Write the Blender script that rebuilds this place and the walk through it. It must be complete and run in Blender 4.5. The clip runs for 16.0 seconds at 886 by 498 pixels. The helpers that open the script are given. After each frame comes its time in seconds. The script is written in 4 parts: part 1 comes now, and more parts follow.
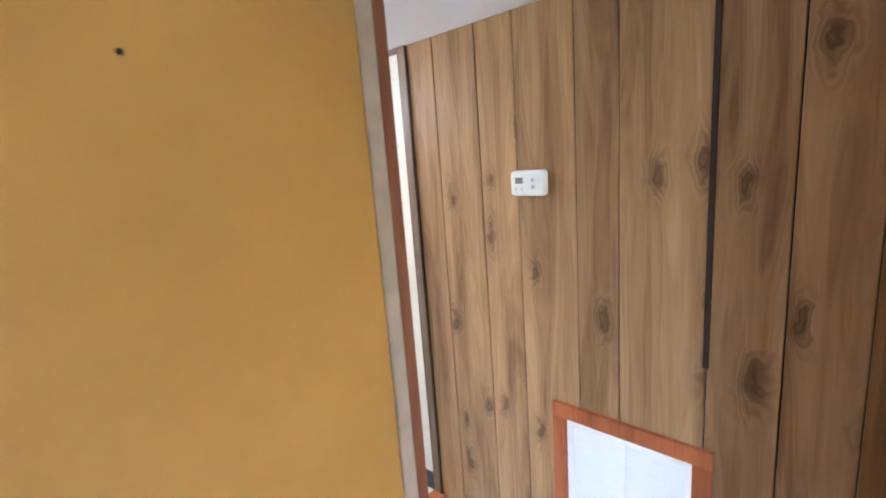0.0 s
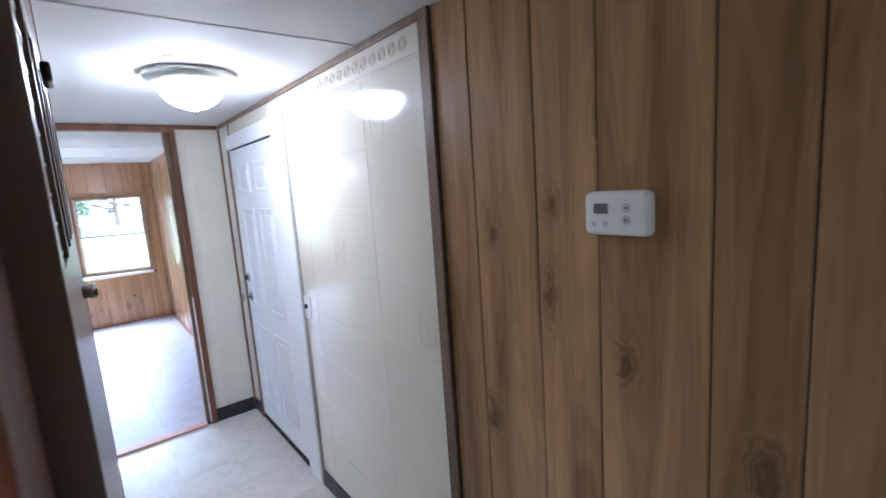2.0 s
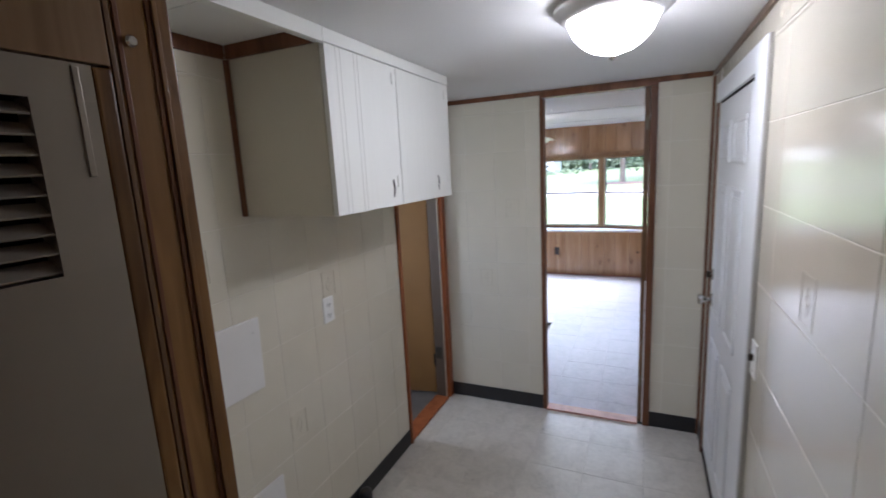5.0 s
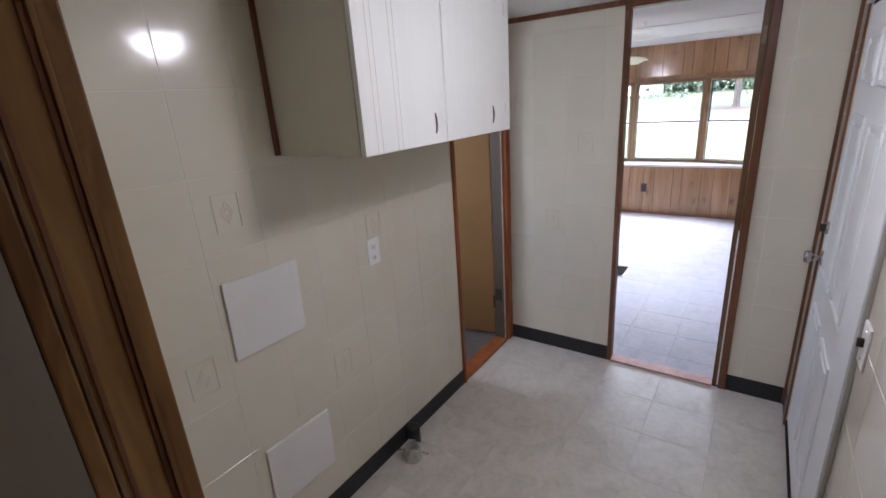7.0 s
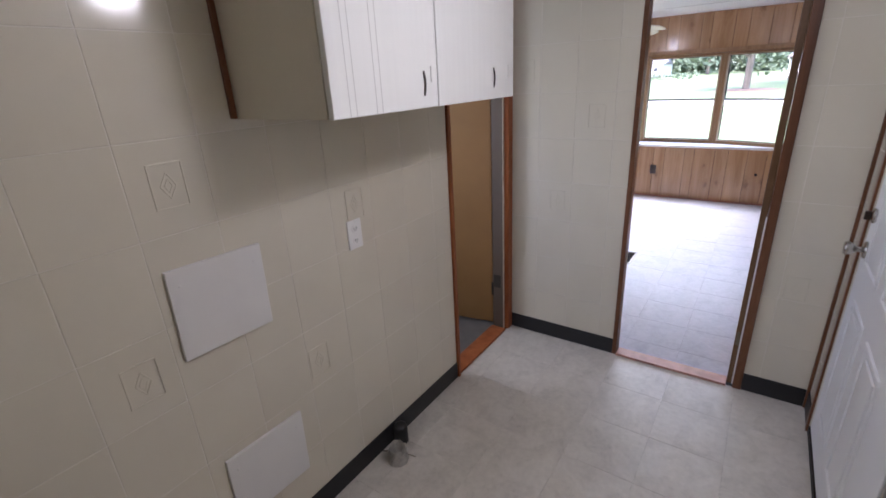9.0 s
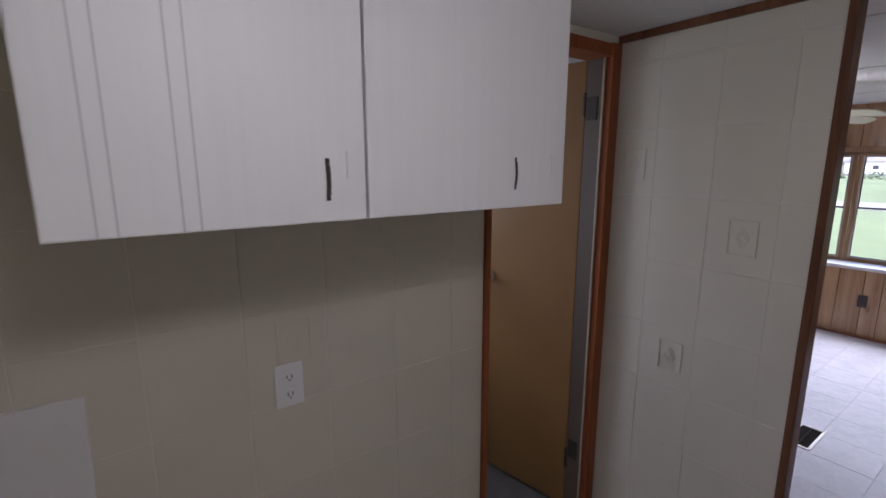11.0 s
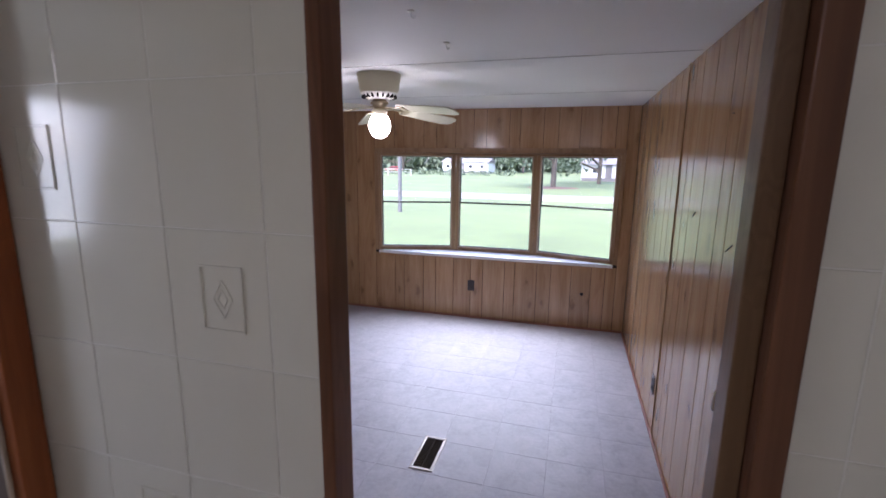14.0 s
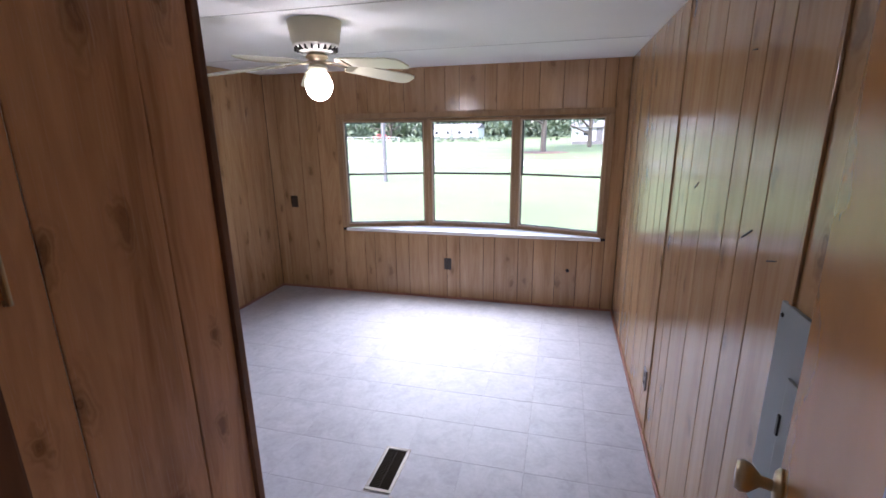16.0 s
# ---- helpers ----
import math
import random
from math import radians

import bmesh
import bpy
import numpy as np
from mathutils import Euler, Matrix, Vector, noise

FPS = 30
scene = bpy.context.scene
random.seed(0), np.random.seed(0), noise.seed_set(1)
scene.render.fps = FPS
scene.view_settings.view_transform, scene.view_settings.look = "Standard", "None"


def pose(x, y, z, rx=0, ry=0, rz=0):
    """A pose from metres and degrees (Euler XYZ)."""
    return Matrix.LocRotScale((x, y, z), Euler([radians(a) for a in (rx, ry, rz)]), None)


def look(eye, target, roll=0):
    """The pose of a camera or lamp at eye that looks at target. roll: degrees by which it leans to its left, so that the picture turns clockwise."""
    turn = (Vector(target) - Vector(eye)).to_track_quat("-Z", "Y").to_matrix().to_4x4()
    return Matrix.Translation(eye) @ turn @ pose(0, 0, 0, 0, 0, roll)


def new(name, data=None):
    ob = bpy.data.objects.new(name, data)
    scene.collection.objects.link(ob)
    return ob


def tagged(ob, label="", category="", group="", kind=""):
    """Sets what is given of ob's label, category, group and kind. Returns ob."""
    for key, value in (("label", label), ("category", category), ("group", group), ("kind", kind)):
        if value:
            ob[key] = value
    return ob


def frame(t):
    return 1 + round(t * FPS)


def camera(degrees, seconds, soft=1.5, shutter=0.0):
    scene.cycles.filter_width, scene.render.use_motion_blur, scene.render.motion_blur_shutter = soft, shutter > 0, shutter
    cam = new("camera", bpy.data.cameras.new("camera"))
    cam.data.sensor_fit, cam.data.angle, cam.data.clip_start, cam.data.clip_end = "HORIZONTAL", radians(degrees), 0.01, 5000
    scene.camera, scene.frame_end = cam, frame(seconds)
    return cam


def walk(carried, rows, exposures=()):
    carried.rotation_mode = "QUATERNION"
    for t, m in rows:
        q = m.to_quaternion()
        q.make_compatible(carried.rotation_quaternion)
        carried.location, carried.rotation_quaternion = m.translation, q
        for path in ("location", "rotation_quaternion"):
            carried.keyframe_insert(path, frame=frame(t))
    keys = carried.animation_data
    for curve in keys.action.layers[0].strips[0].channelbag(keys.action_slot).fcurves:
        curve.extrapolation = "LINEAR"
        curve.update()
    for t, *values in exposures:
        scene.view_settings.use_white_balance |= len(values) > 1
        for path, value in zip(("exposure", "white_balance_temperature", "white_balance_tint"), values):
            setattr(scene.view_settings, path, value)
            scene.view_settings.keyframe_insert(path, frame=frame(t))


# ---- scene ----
cam = camera(88.7, 16.0, soft=1.6, shutter=0.3)
PATH = [
    (0, (-1.392, -3.932, 1.643), (0.028, -2.575, 1.267), -4.3),
    (0.5, (-1.157, -3.823, 1.645), (0.323, -2.512, 1.337), -3.8),
    (1, (-0.968, -3.734, 1.655), (0.508, -2.415, 1.366), -3.0),
    (1.5, (-0.912, -3.618, 1.638), (0.456, -2.188, 1.348), -4.0),
    (2, (-0.856, -3.546, 1.636), (0.37, -1.994, 1.341), -4.0),
    (2.5, (-0.707, -3.502, 1.633), (0.143, -1.713, 1.353), -0.5),
    (3, (-0.561, -3.437, 1.64), (-0.093, -1.515, 1.342), -0.4),
    (3.5, (-0.499, -3.337, 1.642), (-0.303, -1.368, 1.35), -1.8),
    (4, (-0.456, -3.207, 1.653), (-0.519, -1.232, 1.346), -2.4),
    (4.5, (-0.376, -3.055, 1.666), (-0.798, -1.129, 1.332), -2.2),
    (5, (-0.331, -2.936, 1.69), (-1.142, -1.142, 1.34), -3.0),
    (5.2, (-0.32, -2.901, 1.691), (-1.262, -1.173, 1.33), -3.9),
    (7.5, (-0.285, -2.71, 1.702), (-1.383, -1.175, 1.042), -4.2),
    (8, (-0.319, -2.709, 1.682), (-1.419, -1.181, 1.008), -4.3),
    (8.5, (-0.372, -2.689, 1.638), (-1.471, -1.164, 0.954), -4.9),
    (9, (-0.384, -2.508, 1.637), (-1.475, -0.989, 0.93), -3.1),
    (9.2, (-0.382, -2.451, 1.646), (-1.531, -0.969, 0.951), -1.7),
    (11.3, (-0.527, -1.579, 1.651), (-2.132, -0.437, 1.302), -0.1),
    (11.5, (-0.49, -1.543, 1.669), (-2.044, -0.344, 1.289), 1.3),
    (12, (-0.569, -1.377, 1.675), (-1.783, 0.165, 1.289), 1.8),
    (12.5, (-0.621, -1.255, 1.675), (-1.444, 0.532, 1.315), 0.8),
    (13, (-0.62, -1.08, 1.658), (-1.195, 0.804, 1.312), 0.6),
    (13.5, (-0.566, -0.842, 1.667), (-1.106, 1.051, 1.314), 1.2),
    (14, (-0.561, -0.628, 1.644), (-1.096, 1.263, 1.271), 0.7),
    (14.5, (-0.587, -0.399, 1.625), (-1.085, 1.5, 1.244), -0.2),
    (15, (-0.553, -0.268, 1.643), (-0.991, 1.639, 1.228), -0.4),
    (15.5, (-0.517, -0.179, 1.628), (-0.952, 1.716, 1.159), -0.3),
    (16, (-0.499, -0.164, 1.638), (-0.993, 1.706, 1.128), -0.8),
]
walk(cam, [(t, look(eye, target, roll)) for t, eye, target, roll in PATH],
     exposures=[(0.0, 6.3, 5300, 17), (0.6, 6.25, 4950, 18), (1.0, 5.5, 4750, 17), (1.6, 4.7, 4900, 17), (2.2, 4.55, 5150, 18), (3.0, 3.9, 5550, 18), (4.0, 3.9, 5600, 18), (5.0, 3.68, 5650, 18),
                (8.5, 3.85, 5850, 25), (9.2, 3.7, 5850, 25), (11.3, 2.72, 5850, 27), (12.0, 2.74, 5800, 27), (12.5, 2.95, 5750, 29), (13.5, 2.95, 5700, 28), (14.5, 3.08, 5850, 25), (16.0, 3.35, 5900, 23)])

# ---- world, sun and large lights ----
world = bpy.data.worlds.new("sky")
scene.world = world
world.use_nodes = True
wn = world.node_tree.nodes
sky = wn.new("ShaderNodeTexSky")
sky.sky_type, sky.sun_disc = "NISHITA", False
sky.sun_elevation, sky.sun_rotation = radians(60), radians(200)
sky.air_density, sky.dust_density = 1.0, 3.0
wn["Background"].inputs["Strength"].default_value = 0.15
world.node_tree.links.new(sky.outputs[0], wn["Background"].inputs["Color"])


def lamp(name, kind, m, energy, color=(1, 1, 1), **more):
    data = bpy.data.lights.new(name, kind)
    data.energy, data.color = energy, color
    for key, value in more.items():
        if key == "size":
            data.size = value
        elif key == "size_y":
            data.shape, data.size_y = "RECTANGLE", value
        elif key == "angle":
            data.angle = value
        elif key == "spread":
            data.spread = value
        elif key == "radius":
            data.shadow_soft_size = value
    ob = new(name, data)
    ob.matrix_world = m
    return ob


lamp("sun", "SUN", look((0, 0, 30), (6, 14, 0)), 0.85, (1.0, 0.96, 0.9), angle=radians(12))
# daylight in the openings: the three units of the bay, the bedroom's and the bathroom's windows
for at, to in (((-2.12, 4.00, 1.36), (-1.95, 3.30, 0.53)), ((-1.37, 4.05, 1.36), (-1.37, 3.30, 0.53)), ((-0.625, 4.00, 1.36), (-0.80, 3.30, 0.53))):
    lamp("window_daylight", "AREA", look(at, to), 1.12, (0.94, 1.0, 0.96), size=0.68, size_y=0.50, spread=radians(92))
lamp("bedroom_daylight", "AREA", look((-4.19, -6.15, 1.35), (0, -4.6, 1.1)), 0.235, (0.95, 0.97, 1.0), size=1.0, size_y=1.3)
lamp("bathroom_daylight", "AREA", look((-3.09, -0.9, 1.55), (-1.8, -0.7, 0.9)), 1.0, (0.9, 0.95, 1.0), size=0.65, size_y=0.75)

# ---- materials ----


class Mat:
    """A small builder for node materials."""

    def __init__(self, name, rough=0.5, metal=0.0):
        self.m = bpy.data.materials.new(name)
        self.m.use_nodes = True
        self.n, self.l = self.m.node_tree.nodes, self.m.node_tree.links
        self.b = self.n["Principled BSDF"]
        self.b.inputs["Roughness"].default_value, self.b.inputs["Metallic"].default_value = rough, metal

    def node(self, kind, **props):
        x = self.n.new(kind)
        for k, v in props.items():
            if k in x.inputs:
                x.inputs[k].default_value = v
        return x

    def link(self, a, b):
        self.l.new(a, b)
        return self

    def coords(self, scale=(1, 1, 1), shift=True, which="Object"):
        tc = self.node("ShaderNodeTexCoord")
        mp = self.node("ShaderNodeMapping")
        mp.inputs["Scale"].default_value = scale
        src = tc.outputs[which]
        if shift:
            info = self.node("ShaderNodeObjectInfo")
            mul = self.n.new("ShaderNodeVectorMath")
            mul.operation = "SCALE"
            mul.inputs[0].default_value = (17.0, 11.0, 23.0)
            self.link(info.outputs["Random"], mul.inputs["Scale"])
            add = self.n.new("ShaderNodeVectorMath")
            add.operation = "ADD"
            self.link(src, add.inputs[0]).link(mul.outputs[0], add.inputs[1])
            src = add.outputs[0]
        self.link(src, mp.inputs["Vector"])
        return mp.outputs[0]

    def noise(self, vec, scale, detail=4, rough=0.55, distort=0.0):
        x = self.node("ShaderNodeTexNoise", Scale=scale, Detail=detail, Roughness=rough, Distortion=distort)
        self.link(vec, x.inputs["Vector"])
        return x.outputs[0]

    def ramp(self, fac, stops):
        x = self.node("ShaderNodeValToRGB")
        e = x.color_ramp.elements
        while len(e) < len(stops):
            e.new(0.5)
        for el, (p, c) in zip(e, stops):
            el.position, el.color = p, (*c, 1) if len(c) == 3 else c
        self.link(fac, x.inputs[0])
        return x.outputs[0]

    def math(self, op, a, b=None, c=None):
        x = self.n.new("ShaderNodeMath")
        x.operation = op
        for i, v in enumerate((a, b, c)):
            if v is None:
                continue
            if isinstance(v, (int, float)):
                x.inputs[i].default_value = v
            else:
                self.link(v, x.inputs[i])
        return x.outputs[0]

    def mix(self, fac, a, b, mode="MIX"):
        x = self.n.new("ShaderNodeMix")
        x.data_type, x.blend_type = "RGBA", mode
        for i, v in ((0, fac), (6, a), (7, b)):
            if isinstance(v, (int, float)):
                x.inputs[i].default_value = v
            elif isinstance(v, tuple):
                x.inputs[i].default_value = (*v, 1)
            else:
                self.link(v, x.inputs[i])
        return x.outputs[2]

    def color(self, out):
        if isinstance(out, tuple):
            self.b.inputs["Base Color"].default_value = (*out, 1)
        else:
            self.link(out, self.b.inputs["Base Color"])
        return self

    def rough(self, out):
        self.link(out, self.b.inputs["Roughness"])
        return self

    def bump(self, height, strength=0.2, dist=0.002):
        x = self.node("ShaderNodeBump", Strength=strength, Distance=dist)
        self.link(height, x.inputs["Height"]).link(x.outputs[0], self.b.inputs["Normal"])
        return self


def plain(name, color, rough=0.5, metal=0.0, vary=0.12, scale=6.0, bump=0.05, fine=90.0, wear=0.2):
    """A painted, metal or plastic surface with faint stains and fine relief."""
    m = Mat(name, rough, metal)
    v = m.coords()
    n = m.noise(v, scale, 5)
    dark = tuple(c * (1 - vary) for c in color)
    m.color(m.ramp(n, [(0.3, dark), (0.7, color)]))
    m.rough(m.math("MULTIPLY_ADD", n, wear, rough - wear / 2))
    if bump:
        m.bump(m.noise(v, fine, 2), bump, 0.001)
    return m.m


def wood(name, pale, mid, dark, rough=0.35, knots=0.6, vary=0.35, gloss=0.17):
    """Printed wood panelling: upright grain, cathedral figure, oval knots; z runs along the grain."""
    m = Mat(name, rough)
    v = m.coords((1, 1, 1))
    # knots: cells stretched along the grain
    sep = m.node("ShaderNodeSeparateXYZ")
    m.link(v, sep.inputs[0])
    flat = m.node("ShaderNodeCombineXYZ")
    m.link(m.math("MULTIPLY", sep.outputs[0], 7.0), flat.inputs[0]).link(m.math("MULTIPLY", sep.outputs[2], 3.1), flat.inputs[1])
    vor = m.node("ShaderNodeTexVoronoi", Scale=1.0, Randomness=1.0)
    vor.voronoi_dimensions = "2D"
    wob = m.n.new("ShaderNodeVectorMath")
    wob.operation = "ADD"
    wn3 = m.node("ShaderNodeTexNoise", Scale=13.0, Detail=3.0)
    m.link(v, wn3.inputs["Vector"])
    wsc = m.n.new("ShaderNodeVectorMath")
    wsc.operation = "SCALE"
    wsc.inputs["Scale"].default_value = 0.42
    m.link(wn3.outputs["Color"], wsc.inputs[0])
    m.link(flat.outputs[0], wob.inputs[0]).link(wsc.outputs[0], wob.inputs[1])
    m.link(wob.outputs[0], vor.inputs["Vector"])
    csep = m.node("ShaderNodeSeparateColor")
    m.link(vor.outputs["Color"], csep.inputs[0])
    keep = m.math("GREATER_THAN", csep.outputs[0], 0.70)
    size = m.math("MULTIPLY_ADD", csep.outputs[1], 0.9, 0.8)
    d = m.math("ADD", m.math("DIVIDE", vor.outputs["Distance"], size), m.math("SUBTRACT", 1.0, keep))
    near = m.math("POWER", m.math("MAXIMUM", m.math("SUBTRACT", 1.0, m.math("MULTIPLY", d, 2.4)), 0.0), 2.0)
    # figure: low noise stretched along the grain, bent round the knots
    st = m.node("ShaderNodeMapping")
    st.inputs["Scale"].default_value = (9.0, 9.0, 0.9)
    m.link(v, st.inputs["Vector"])
    fig = m.noise(st.outputs[0], 1.0, 3, 0.5, 0.6)
    band = m.math("ADD", m.math("MULTIPLY", fig, 11.0), m.math("MULTIPLY", near, 4.0))
    rings = m.math("FRACT", band)
    fl = m.math("ABSOLUTE", m.math("SUBTRACT", m.math("MULTIPLY", rings, 2.0), 1.0))
    gr = m.node("ShaderNodeMapping")
    gr.inputs["Scale"].default_value = (260.0, 260.0, 5.0)
    m.link(v, gr.inputs["Vector"])
    fine = m.noise(gr.outputs[0], 1.0, 3, 0.7)
    sk = m.node("ShaderNodeMapping")
    sk.inputs["Scale"].default_value = (22.0, 22.0, 1.1)
    m.link(v, sk.inputs["Vector"])
    streak = m.noise(sk.outputs[0], 1.0, 4, 0.6, 0.8)
    tone = m.math("ADD", m.math("MULTIPLY", fl, 0.07), m.math("ADD", m.math("MULTIPLY", fig, 0.60), m.math("MULTIPLY", streak, 0.33)))
    base = m.ramp(tone, [(0.31, dark), (0.49, mid), (0.66, pale)])
    base = m.mix(m.math("MULTIPLY", fine, 0.28), base, dark)
    halo = m.ramp(d, [(0.0, (1, 1, 1)), (0.18, (0.7, 0.7, 0.7)), (0.38, (0, 0, 0))])
    base = m.mix(m.math("MULTIPLY", m.math("MULTIPLY", halo, m.math("SUBTRACT", 1.0, fl)), knots * 0.40), base, pale)
    base = m.mix(m.math("MULTIPLY", m.math("MULTIPLY", halo, fl), knots * 0.85), base, dark)
    spot = m.ramp(d, [(0.0, (0.75, 0.75, 0.75)), (0.05, (0.95, 0.95, 0.95)), (0.085, (0.55, 0.55, 0.55)), (0.12, (0.28, 0.28, 0.28)), (0.20, (0, 0, 0))])
    kcol = tuple(c * 0.5 for c in dark)
    spot = m.math("MULTIPLY", spot, m.math("MULTIPLY_ADD", streak, 0.9, 0.45))
    base = m.mix(m.math("MULTIPLY", spot, knots), base, kcol)
    info = m.node("ShaderNodeObjectInfo")
    tint = m.ramp(info.outputs["Random"], [(0.0, (1 - vary,) * 3), (1.0, (1.0, 1.0, 1.0))])
    m.color(m.mix(1.0, base, tint, "MULTIPLY"))
    m.rough(m.math("MULTIPLY_ADD", fine, 0.25, rough - 0.12))
    m.bump(fine, 0.08, 0.0004)
    m.b.inputs["Specular IOR Level"].default_value = gloss
    return m.m


def vinyl(name, pale, mid, dark, rough=0.28):
    """Marbled vinyl floor tile, cloudy, with scuffs."""
    m = Mat(name, rough)
    v = m.coords()
    a = m.noise(v, 7.0, 8, 0.65, 0.8)
    b = m.noise(v, 38.0, 5, 0.6, 0.4)
    tone = m.math("ADD", m.math("MULTIPLY", a, 0.65), m.math("MULTIPLY", b, 0.35))
    m.color(m.ramp(tone, [(0.33, dark), (0.5, mid), (0.66, pale)]))
    m.rough(m.math("MULTIPLY_ADD", a, 0.35, rough - 0.12))
    m.bump(m.math("ADD", a, m.math("MULTIPLY", b, 0.5)), 0.5, 0.003)
    return m.m


def glow(name, color, strength):
    m = Mat(name, 0.3)
    m.color((0.9, 0.9, 0.88))
    m.b.inputs["Emission Color"].default_value = (*color, 1)
    m.b.inputs["Emission Strength"].default_value = strength
    return m.m


def glassy(name):
    m = Mat(name, 0.02)
    m.color((1, 1, 1))
    m.b.inputs["Transmission Weight"].default_value = 1.0
    m.b.inputs["IOR"].default_value = 1.05
    return m.m


HALL_WOOD = wood("walnut_panelling", (0.52, 0.325, 0.152), (0.37, 0.216, 0.097), (0.17, 0.092, 0.043), 0.33, 0.9, 0.2)
ROOM_WOOD = wood("pecan_panelling", (0.56, 0.36, 0.19), (0.46, 0.272, 0.135), (0.30, 0.160, 0.074), 0.19, 0.7, 0.15, 0.62)
TRIM_WOOD = wood("stained_trim", (0.26, 0.12, 0.064), (0.185, 0.082, 0.044), (0.085, 0.038, 0.02), 0.35, 0.0, 0.15)
ORANGE_WOOD = wood("orange_trim", (0.42, 0.14, 0.05), (0.32, 0.10, 0.035), (0.2, 0.055, 0.02), 0.35, 0.0, 0.1)
OAK_WOOD = wood("oak_trim", (0.34, 0.19, 0.070), (0.23, 0.118, 0.042), (0.075, 0.036, 0.015), 0.35, 0.0, 0.15)
JAMB_WOOD = wood("dull_jamb", (0.21, 0.125, 0.065), (0.16, 0.09, 0.046), (0.09, 0.048, 0.024), 0.4, 0.0, 0.1)
WINDOW_WOOD = wood("window_wood", (0.45, 0.29, 0.16), (0.36, 0.22, 0.12), (0.24, 0.14, 0.07), 0.4, 0.1, 0.1)
DOOR_TAN = plain("tan_door_skin", (0.46, 0.20, 0.045), 0.24, 0, 0.14, 5, 0.02, wear=0.06)
DOOR_TAN.node_tree.nodes["Principled BSDF"].inputs["Specular IOR Level"].default_value = 0.6
MUSTARD = plain("mustard_door_skin", (0.50, 0.272, 0.055), 0.5, 0, 0.25, 3, 0.06)
BATH_DOOR = plain("brown_door_skin", (0.27, 0.142, 0.046), 0.42, 0, 0.15, 3, 0.06)
PALE_WOOD = plain("bare_door_edge", (0.52, 0.42, 0.31), 0.6, 0, 0.3, 12, 0.1)
CEILING = plain("ceiling_paint", (0.80, 0.80, 0.79), 0.75, 0, 0.05, 1.5, 0.12, 160)
TILEBOARD = plain("glossy_tileboard", (0.675, 0.635, 0.525), 0.12, 0, 0.06, 2.5, 0.03, 14)
GROUT = plain("pale_grout_line", (0.72, 0.685, 0.60), 0.3, 0, 0.06, 6, 0.02)
CABINET = plain("cabinet_white_paint", (0.82, 0.83, 0.79), 0.42, 0, 0.05, 4, 0.1, 60)
DOOR_WHITE = plain("door_white_paint", (0.80, 0.82, 0.84), 0.45, 0, 0.04, 4, 0.04)
SWITCH_WHITE = plain("white_plastic", (0.82, 0.82, 0.80), 0.35, 0, 0.03, 8, 0)
PLATE_BROWN = plain("brown_plastic", (0.035, 0.022, 0.014), 0.35, 0, 0.2, 8, 0)
BASE_BLACK = plain("black_vinyl_base", (0.018, 0.018, 0.02), 0.45, 0, 0.3, 8, 0.05)
# near-black, behind joints and where slots and hollows get their shade as colour
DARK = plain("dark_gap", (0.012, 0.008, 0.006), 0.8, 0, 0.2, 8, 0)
METAL = plain("nickel", (0.55, 0.53, 0.50), 0.25, 1.0, 0.1, 8, 0)
BRASS = plain("brass", (0.52, 0.43, 0.30), 0.35, 1.0, 0.15, 8, 0)
AGED = plain("aged_brass", (0.20, 0.165, 0.11), 0.55, 0.6, 0.3, 20, 0.05)
FURNACE = plain("furnace_enamel", (0.27, 0.232, 0.188), 0.30, 0.3, 0.15, 3, 0.02, wear=0.08)
GREY_PANEL = plain("grey_enamel", (0.24, 0.27, 0.28), 0.45, 0.1, 0.15, 5, 0.03)
BRONZE = plain("bronze_aluminium", (0.06, 0.05, 0.04), 0.4, 0.5, 0.2, 8, 0)
FAN_CREAM = plain("cream_enamel", (0.62, 0.58, 0.44), 0.32, 0, 0.06, 6, 0)
VINYL_HALL = vinyl("hall_vinyl", (0.66, 0.63, 0.57), (0.58, 0.55, 0.495), (0.47, 0.445, 0.40))
VINYL_ROOM = vinyl("room_vinyl", (0.47, 0.45, 0.485), (0.41, 0.395, 0.43), (0.335, 0.322, 0.352), 0.34)
VINYL_ROOM.node_tree.nodes["Principled BSDF"].inputs["Specular IOR Level"].default_value = 0.11
GLASS = glassy("window_glass")
LAMP_GLASS = glow("lit_frosted_glass", (1.0, 0.97, 0.92), 3.3)
BULB_GLASS = glow("lit_bulb", (1.0, 0.95, 0.88), 5.2)
GRASS = plain("lawn", (0.105, 0.14, 0.050), 0.9, 0, 0.35, 0.25, 0.3, 30)

# ---- mesh helpers ----


def mesh_ob(name, bm, mat, parent=None, label="", smooth=False):
    me = bpy.data.meshes.new(name)
    bmesh.ops.recalc_face_normals(bm, faces=bm.faces[:])
    bm.to_mesh(me)
    bm.free()
    me.materials.append(mat)
    if smooth:
        for p in me.polygons:
            p.use_smooth = True
    ob = new(name, me)
    if parent is not None:
        ob.parent = parent
    if label:
        tagged(ob, label)
    return ob


part = mesh_ob


def thing(name, m, label, category, group="", kind=""):
    ob = new(name)
    ob.matrix_world = m
    ob.empty_display_size = 0.1
    return tagged(ob, label, category, group, kind)


